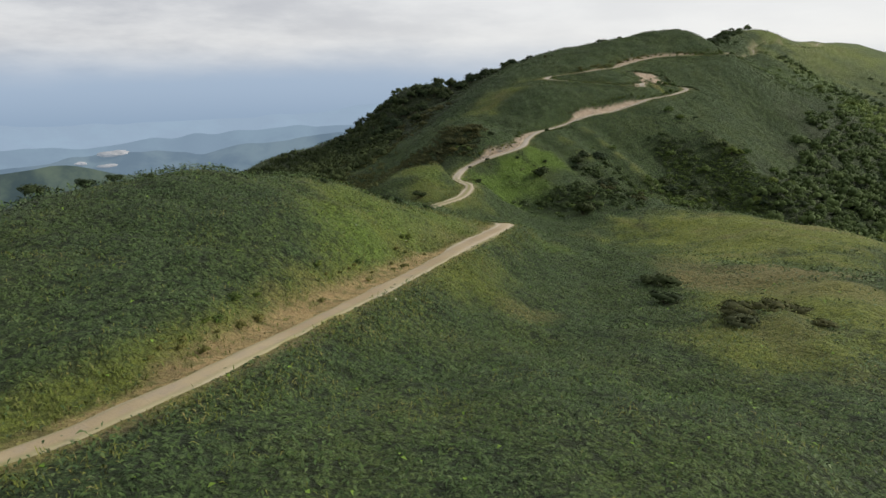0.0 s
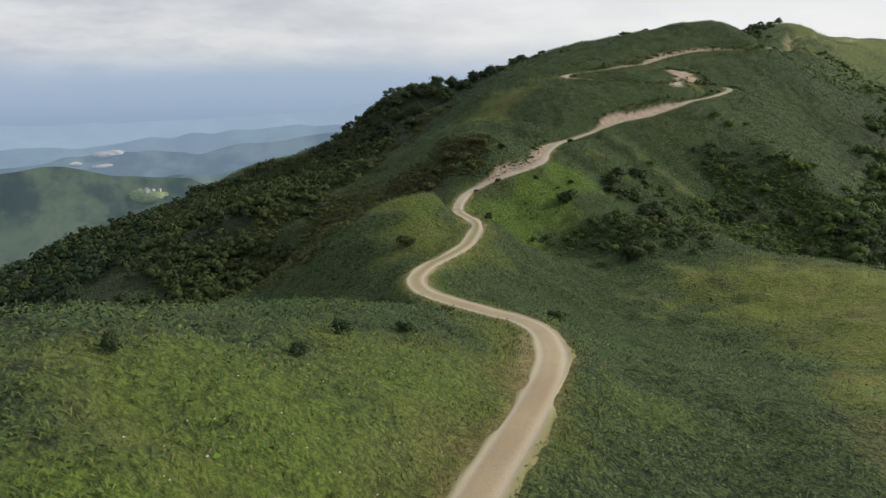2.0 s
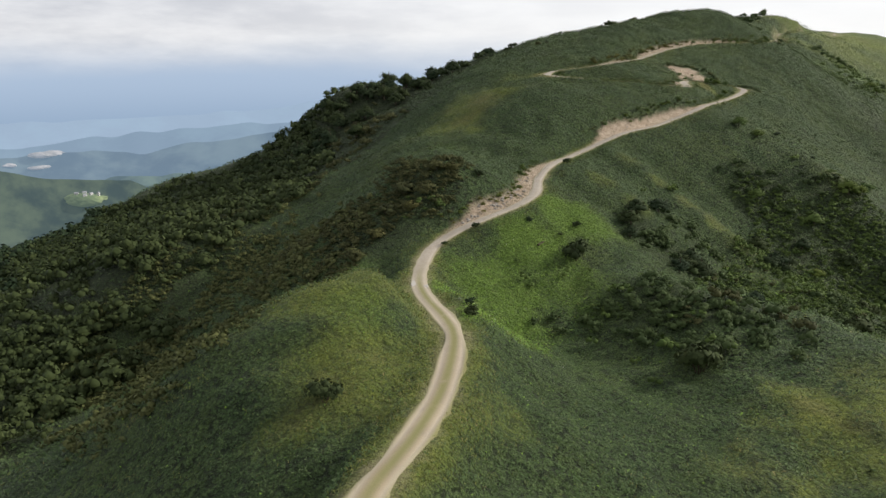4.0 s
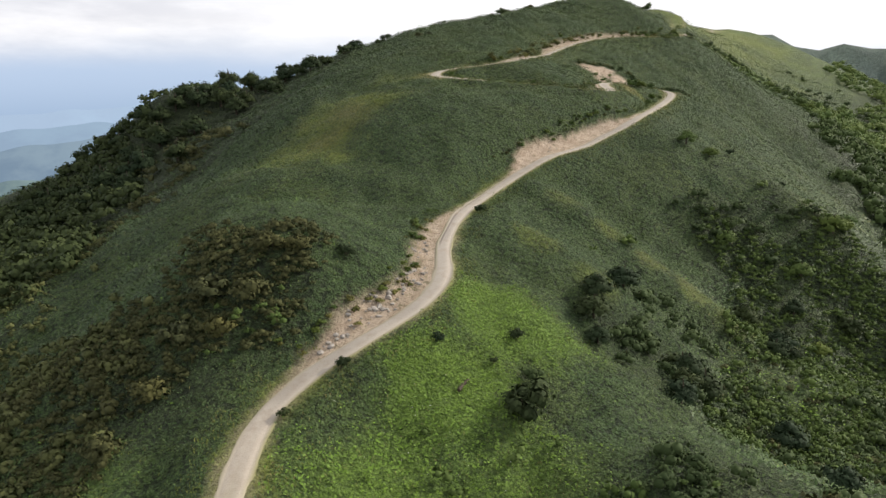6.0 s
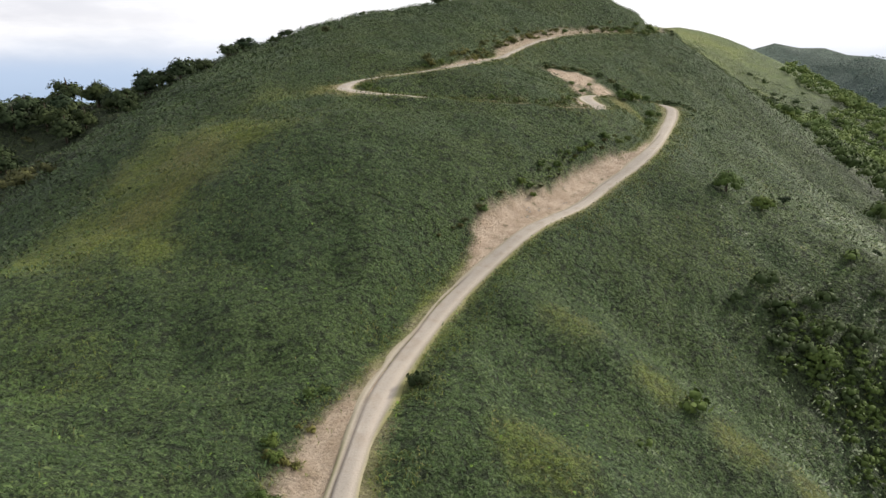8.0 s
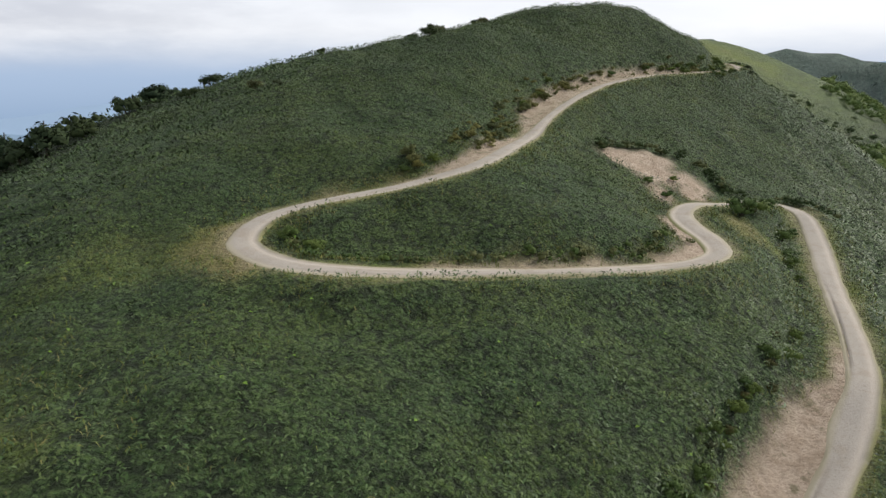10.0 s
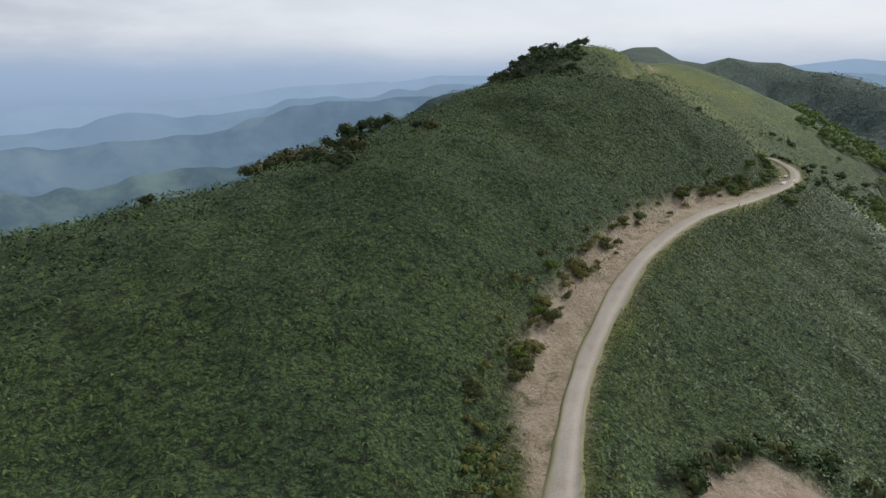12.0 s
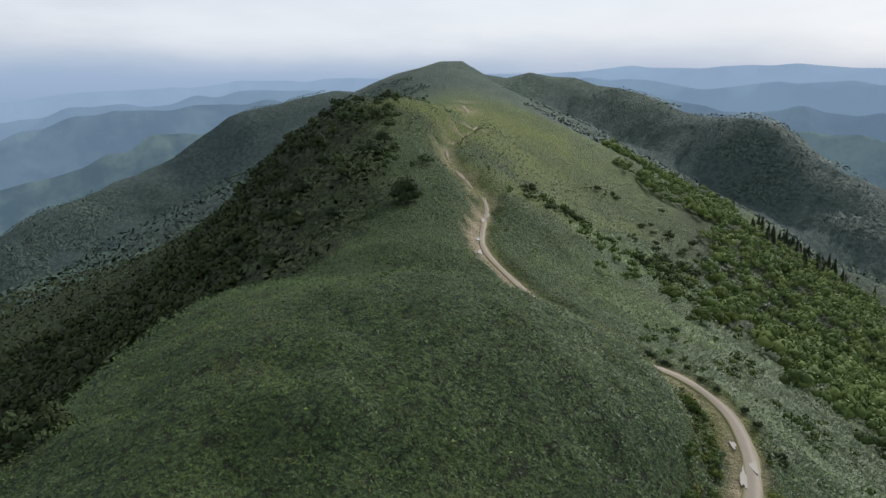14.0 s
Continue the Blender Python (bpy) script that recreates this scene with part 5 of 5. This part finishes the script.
def spread(spots, count, low, high, patch=0.0, lean=0.0):
    """Places within round spots, thinned to patches, with their widths."""
    x, y = in_spots(spots, count)
    if patch:
        keep = value_noise(x + 17, y, patch) + 0.5 * value_noise(x, y, patch / 3) > lean
        x, y = x[keep], y[keep]
    return x, y, RNG.uniform(low, high, len(x)) * RNG.uniform(0.75, 1.1, len(x))


def pooled(pool, *extra):
    x, y, w, t = (np.array(v, float) for v in zip(*pool.places))
    ex, ey, ew = (np.concatenate(v) for v in zip(*extra)) if extra else (x[:0], x[:0], x[:0])
    return np.concatenate([x, ex]), np.concatenate([y, ey]), np.concatenate([w, ew]), np.concatenate([0.8 * t, 0.72 + 0 * ew])


# forest seen through haze, paled and blued in its leaf colour
WOOD_HAZED = crown_material("hazed_distant_wood", (0.074, 0.114, 0.106), (0.094, 0.138, 0.122))
BOWL = [(52, 171, 9), (62, 180, 11), (77, 194, 13), (88, 205, 7), (70, 207, 5), (95, 185, 18), (72, 165, 15)]
build_woods("green_scrub", "low green scrub covering the hollow's slope", *pooled(light_pool, spread(BOWL, 4600, 0.6, 1.8, 9.0, -0.26)), CROWN_LIGHT, 2, 11, 0.19, 1.8)
build_woods("dark_scrub", "low dark scrub scattered over the hollow", *pooled(dark_pool, spread(BOWL + [(35, 152, 8), (30, 158, 7)], 1100, 0.9, 2.6, 11.0, 0.04)), CROWN_SCRUB, 4, 18, 0.125, 1.8)
build_woods("russet_scrub", "brownish low scrub below the road",
            *pooled(brown_pool, spread([(4, 181, 6), (8.5, 184, 3.5), (1, 187, 4), (-3, 178, 5), (-9, 181, 6), (-17, 182, 6), (-8, 170, 4)], 1300, 0.5, 1.5), spread([(-8, 262, 5), (-12, 250, 5), (-14, 238, 6), (-6, 274, 5), (-20, 226, 5)], 300, 0.8, 1.9, 5.0, -0.1), spread([(60, 172, 14), (38, 150, 6)], 120, 0.8, 1.8, 7.0, 0.0), spread([(-24, 166, 12), (-14, 158, 7), (-30, 184, 10)], 500, 0.5, 1.5, 6.0, 0.1)), CROWN_BROWN, 3, 17, 0.135, 2.3)
build_woods("shaded_scrub", "dull olive scrub on the shaded side of the saddle",
            *pooled(olive_pool, spread([(-20, 160, 12), (-24, 185, 14), (-12, 178, 8), (-32, 205, 14), (-20, 140, 9), (-26, 225, 10), (-38, 188, 10), (-14, 172, 6), (-30, 162, 14), (-38, 174, 12), (-20, 150, 9)], 3600, 0.8, 2.2, 8.0, -0.22)), CROWN_OLIVE, 2, 11, 0.19, 1.8)
build_woods("bank_scrub", "yellowish tufts growing thickly on the cut banks", *pooled(bank_pool), CROWN_OLIVE, 4, 14, 0.17, 1.1)
x, y, w = spread([(-36, 225, 18), (-36, 255, 20), (-42, 285, 24), (-30, 302, 14), (-56, 190, 16), (-60, 240, 26), (-66, 280, 28), (-62, 150, 18), (-90, 220, 30), (-100, 270, 36), (-40, 205, 12), (-46, 178, 13), (-52, 160, 13)], 2500, 2.8, 5.4)
build_woods("left_slope_wood", "dark broadleaf wood on the shaded flank of the ridge", x, y, w, 0.9, CROWN_DARK, 3, 15, 0.16, core_size=0.55)
x, y, w = spread([(12, 318, 10), (30, 332, 12), (50, 350, 18), (75, 372, 22), (105, 405, 26), (140, 440, 20), (165, 452, 14), (90, 430, 40), (40, 390, 40), (0, 340, 26)], 1600, 2.6, 5.4)
build_woods("north_flank_wood", "dark wood on the steep flank below the crest", x, y, w, 0.9, CROWN_DARK, 3, 10, 0.17)
x, y, w = spread([(150, 235, 26), (130, 205, 24), (110, 180, 26), (165, 270, 22), (190, 300, 22), (220, 330, 24), (250, 345, 26), (285, 360, 30), (330, 380, 40), (280, 320, 40), (230, 280, 40), (170, 210, 40), (310, 420, 22), (360, 450, 34)],
                 1900, 3.4, 7.4)
near_hollow = x < 180
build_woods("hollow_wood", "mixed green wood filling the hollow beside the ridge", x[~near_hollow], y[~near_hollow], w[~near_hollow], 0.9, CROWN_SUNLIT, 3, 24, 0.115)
build_woods("hollow_edge_wood", "deep green broadleaf wood at the head of the hollow", x[near_hollow], y[near_hollow], w[near_hollow], 0.85, CROWN_WOOD, 4, 18, 0.12)
def build_canopy(name, label, x, y, size, bump, mat):
    """A closed forest canopy of leaf sprays laid over its rounded tops."""
    def tops(px, py):
        return bump * (0.9 * np.abs(value_noise(px, py, 4.6)) + 0.8 * value_noise(px + 3, py, 9.0) + 0.4 * value_noise(px, py + 5, 2.6))
    z = natural_height(x, y)
    n = len(x)
    here, step = tops(x, y), 0.8
    way = np.stack([-(natural_height(x + 2, y) - z) / 2 - 0.45 * (tops(x + step, y) - here) / step, -(natural_height(x, y + 2) - z) / 2 - 0.45 * (tops(x, y + step) - here) / step, np.ones(n)], -1)
    way /= np.linalg.norm(way, axis=1)[:, None]
    flat = np.stack([-(natural_height(x + 2, y) - z) / 2, -(natural_height(x, y + 2) - z) / 2, np.ones(n)], -1)
    lay = 0.3 * way + 0.7 * flat / np.linalg.norm(flat, axis=1)[:, None] + RNG.normal(0, 0.35, (n, 3))
    lay /= np.linalg.norm(lay, axis=1)[:, None]
    a = np.cross(lay, RNG.normal(size=(n, 3)))
    a /= np.linalg.norm(a, axis=1)[:, None] + 1e-9
    b = np.cross(lay, a)
    s = size * RNG.uniform(0.6, 1.35, (n, 1))
    p = np.stack([x, y, z + 0.9 + here + RNG.uniform(-0.4, 0.5, n)], -1)
    quads = np.stack([p - a * s * 0.5, p - b * s * 0.4, p + a * s * 0.5 - lay * s * 0.1, p + b * s * 0.4], 1)
    tone = np.clip(0.45 + 0.9 * value_noise(x, y, 13.0) + 0.5 * value_noise(x, y, 5.0) + RNG.uniform(-0.15, 0.15, n), 0, 1)
    tagged(new(name, quad_mesh(name, quads, mat, way, 0.94, tone)), label, "woods", kind="stuff")


def tree_places(count, wanted):
    """Places below the tree line, or on the shaded flank."""
    x, y = (RNG.uniform(-260, 620, 240000), RNG.uniform(60, 1050, 240000)) if wanted == "valley" else (RNG.uniform(-60, 300, 180000), RNG.uniform(320, 600, 180000))
    z = natural_height(x, y)
    west = west_of_crest(x, y)
    flank = (west > 3) & (y > 325) & (z > -40)
    if wanted == "flank":
        keep = flank & (np.hypot(x - 100, y - 400) < 190)
    else:
        keep = ~flank & (passage_distance(x, y) > 85) & (np.hypot(x - 60, y - 250) < 820) & (z < -8 + 16 * value_noise(x, y, 40.0))
    return x[keep][:count], y[keep][:count]


x, y = in_spots([(560, 640, 70), (640, 690, 80), (690, 600, 80), (670, 520, 80), (600, 560, 80), (730, 760, 80), (520, 560, 70), (640, 430, 80), (450, 520, 60), (300, 700, 90), (400, 850, 110), (250, 900, 120), (480, 980, 110), (150, 780, 120), (150, 620, 90), (210, 540, 50)], 62000)
build_canopy("spur_wood", "distant forest over the far spurs of the range", x, y, 2.0, 1.9, WOOD_HAZED)
vx, vy = tree_places(60000, "valley")
far_off = passage_distance(vx, vy) > 170
sunny_side = far_off & (vx > 150) & (vy < 560)
build_canopy("valley_wood", "unbroken forest on the lower slopes and valley sides", vx[far_off & ~sunny_side], vy[far_off & ~sunny_side], 1.9, 1.8, WOOD_HAZED)
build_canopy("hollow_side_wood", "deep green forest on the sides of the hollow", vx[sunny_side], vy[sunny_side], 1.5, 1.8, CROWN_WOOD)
vx, vy = vx[~far_off][:1400], vy[~far_off][:1400]
# one forest in two tones: sunlit colour past x 60, shaded colour west of it
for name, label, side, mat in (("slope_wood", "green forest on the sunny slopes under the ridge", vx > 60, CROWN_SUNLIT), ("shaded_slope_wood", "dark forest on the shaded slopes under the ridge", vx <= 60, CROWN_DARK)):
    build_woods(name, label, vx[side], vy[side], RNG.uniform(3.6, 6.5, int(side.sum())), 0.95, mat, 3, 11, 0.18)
fx, fy = tree_places(80000, "flank")
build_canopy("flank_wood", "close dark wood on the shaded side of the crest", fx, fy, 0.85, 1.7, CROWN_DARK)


# ---- on the road ----
WATER, wt, wp = material("puddle_water", 0.04)
# muddy tan, made paler to carry the sky's reflection in the colour
wp.inputs["Base Color"].default_value = (0.42, 0.38, 0.32, 1)
wp.inputs["Specular IOR Level"].default_value = 0.6
puddle_group = "puddles in the wheel ruts"


def puddle(x, y, length, width, turn):
    z = float(road_near(np.array([x]), np.array([y]))[1][0])
    bm = bmesh.new()
    ring = []
    for k in range(18):
        a = k * math.tau / 18
        r = 1 + 0.25 * math.sin(3 * a + x) + 0.12 * math.sin(5 * a + y)
        ring.append(bm.verts.new((length / 2 * r * math.cos(a), width / 2 * r * math.sin(a), 0)))
    top = bm.faces.new(ring)
    bmesh.ops.extrude_face_region(bm, geom=[top])
    for v in ring:
        v.co.z -= 0.1
    bmesh.ops.recalc_face_normals(bm, faces=bm.faces)
    me = bpy.data.meshes.new("puddle")
    bm.to_mesh(me)
    bm.free()
    me.materials.append(WATER)
    ob = new("puddle", me)
    ob.matrix_basis = pose(x, y, z + 0.11, 0, 0, turn)
    return tagged(ob, "shallow muddy puddle lying in a wheel rut", "puddle", puddle_group)


for x, y, length, width, turn in [(116.9, 297.3, 1.5, 0.5, 35), (115.2, 297.2, 2.6, 0.45, 28), (118.4, 299.6, 1.0, 0.4, 40), (2.4, 153.6, 2.2, 0.6, 95), (3.7, 152.6, 1.0, 0.5, 90),
                                  (156, 365.5, 3.0, 0.7, 45), (159.3, 368.2, 2.4, 0.7, 45), (141.5, 351, 2.6, 0.6, 50), (146, 356.2, 2.0, 0.6, 48)]:
    puddle(x, y, length, width, turn)


def stone(seed):
    rng = random.Random(seed)
    bm = bmesh.new()
    bmesh.ops.create_icosphere(bm, subdivisions=1, radius=0.5)
    for v in bm.verts:
        v.co *= rng.uniform(0.7, 1.15)
        v.co.z *= 0.7
    me = bpy.data.meshes.new("stone")
    bm.to_mesh(me)
    bm.free()
    me.materials.append(ROCK)
    return me


STONES = [stone(k) for k in range(4)]
for cx, cy, spread, count, big in [(12.5, 177.6, 1.6, 50, 0.6), (15.5, 180.6, 1.8, 60, 0.65), (18.6, 185, 1.5, 50, 0.55), (21, 190, 1.2, 28, 0.45), (10, 175.4, 1.4, 30, 0.6), (47, 221.4, 1.6, 26, 0.3), (53, 224.4, 1.5, 16, 0.25), (76, 261, 1.6, 16, 0.35), (60, 264.8, 1.0, 9, 0.3)]:
    for k in range(count):
        x, y = placer.gauss(cx, spread), placer.gauss(cy, spread)
        z, d, _ = height(np.array([x]), np.array([y]))
        if d[0] < HALF_WIDTH + 0.2 or bare_earth(np.array([x]), np.array([y]), d)[0] < 0.5:
            continue
        s = placer.uniform(0.3, 1.0) * big
        ob = new("stone", STONES[k % 4])
        ob.matrix_basis = pose(x, y, float(z[0]) + 0.12 * s, placer.uniform(-20, 20), placer.uniform(-20, 20), placer.uniform(0, 360)) @ Matrix.Diagonal((s * placer.uniform(0.8, 1.5), s, s, 1))
        tagged(ob, "pale angular stone lying on the cut bank", "stone", "stones on the cut banks")


# ---- a fallen log and flowers in the weeds ----
def fallen_log():
    rng = random.Random(3)
    bm = bmesh.new()
    rings = []
    for k in range(7):
        r = 0.16 - 0.012 * k + rng.uniform(-0.015, 0.015)
        rings.append([bm.verts.new((0.3 * k - 0.9, r * math.cos(a * math.tau / 9) + 0.03 * math.sin(k), r * math.sin(a * math.tau / 9))) for a in range(9)])
    for r0, r1 in zip(rings[:-1], rings[1:]):
        for a in range(9):
            bm.faces.new((r0[a], r0[(a + 1) % 9], r1[(a + 1) % 9], r1[a]))
    bm.faces.new(rings[0][::-1])
    bm.faces.new(rings[-1])
    me = bpy.data.meshes.new("log")
    bm.to_mesh(me)
    bm.free()
    me.materials.append(BARK)
    ob = new("log", me)
    z = float(height(np.array([LOG[0]]), np.array([LOG[1]]))[0][0])
    ob.matrix_basis = pose(LOG[0], LOG[1], z + 0.12, 0, -8, 48)
    return tagged(ob, "weathered brown fallen log lying in the weeds", "log")


LOG = (20.3, 171.6)
fallen_log()

WHITE = plain_material("white_petal", (0.75, 0.76, 0.70), (0.60, 0.62, 0.52), 20.0, 0.6, 0.01)
fx, fy = np.concatenate([RNG.normal(-4, 3.5, 90), RNG.normal(9, 3, 60), RNG.normal(16, 4, 60)]), np.concatenate([RNG.normal(56, 6, 90), RNG.normal(146, 6, 60), RNG.normal(166, 5, 60)])
fz, fd, _ = height(fx, fy)
ok = fd > 1.6
tagged(new("white_flowers", quad_mesh("white_flowers", blades(fx[ok], fy[ok], fz[ok] + 0.38, 0.075, 0.07, -5, 15, 0.0), WHITE)), "tiny white umbels scattered among the weeds", "flowers", kind="stuff")


# ---- clearings and a hamlet far down the valley ----
# clearing and field emit an air colour too, for the valley haze
PALE = backdrop_material("bare_clearing", (0.16, 0.15, 0.14), (0.30, 0.28, 0.27), 0.03, 1.0, (0.16, 0.20, 0.25))
FIELD = backdrop_material("valley_field", (0.10, 0.13, 0.06), (0.17, 0.20, 0.09), 0.03, 1.0, (0.07, 0.10, 0.09))
WALL = plain_material("white_house_wall", (0.58, 0.58, 0.57), (0.50, 0.50, 0.50), 0.5)
TILE = plain_material("grey_roof_tile", (0.34, 0.35, 0.38), (0.26, 0.27, 0.30), 0.5)


def clearing(x, y, z, long, deep, thick, turn, mat, label):
    """A low uneven rise of open ground on a far hillside."""
    rng = random.Random(int(x))
    bm = bmesh.new()
    bmesh.ops.create_icosphere(bm, subdivisions=3, radius=1.0)
    for v in bm.verts:
        v.co *= 1 + 0.22 * math.sin(3.1 * v.co.x + 2.3 * v.co.y + x) + rng.uniform(-0.05, 0.05)
    me = bpy.data.meshes.new("clearing")
    bm.to_mesh(me)
    bm.free()
    me.materials.append(mat)
    ob = new("clearing", me)
    ob.matrix_basis = pose(x, y, z, 0, 0, turn) @ Matrix.Diagonal((long, deep, thick, 1))
    return tagged(ob, label, "clearing")


for x, y, z, long, deep, thick in [(-1195, 2467, -241, 46, 34, 12), (-1281, 2389, -267, 22, 20, 6), (-1195, 2413, -278, 30, 22, 7)]:
    clearing(x, y, z, long, deep, thick, 26, PALE, "pale bare clearing on a hazy far hillside")
clearing(-638, 1493, -218, 42, 34, 12, 24, FIELD, "light green field round a hamlet in the valley")


def make_house():
    root = new("house")
    bm = bmesh.new()
    bmesh.ops.create_cube(bm, size=1.0)
    bmesh.ops.scale(bm, vec=(11, 7, 9), verts=bm.verts)
    me = bpy.data.meshes.new("wall")
    bm.to_mesh(me)
    bm.free()
    me.materials.append(WALL)
    part("wall", me, root)
    bm = bmesh.new()
    ends = [[bm.verts.new((sx * 6.2, sy, sz)) for sy, sz in ((-4.3, 4.2), (4.3, 4.2), (0, 7.0))] for sx in (-1, 1)]
    bm.faces.new(ends[0][::-1])
    bm.faces.new(ends[1])
    for k in range(3):
        bm.faces.new((ends[0][k], ends[0][(k + 1) % 3], ends[1][(k + 1) % 3], ends[1][k]))
    bmesh.ops.recalc_face_normals(bm, faces=bm.faces)
    me = bpy.data.meshes.new("roof")
    bm.to_mesh(me)
    bm.free()
    me.materials.append(TILE)
    part("roof", me, root)
    return tagged(root, "small white house with a grey roof in the valley", "house", "houses of the hamlet")


first_house = make_house()
for k, (u, v, turn) in enumerate([(0.0, -0.3, 20), (0.35, -0.45, 70), (-0.35, -0.4, 10), (0.15, -0.7, 40), (0.6, -0.2, 95)]):
    m = pose(-638 + 42 * u, 1493 + 34 * v, -218 + 12 * math.sqrt(1 - u * u - v * v) + 2.0, 0, 0, turn)
    if k == 0:
        first_house.matrix_basis = m @ Matrix.Diagonal((0.65, 0.65, 0.65, 1))
    else:
        copy_thing(first_house, m)
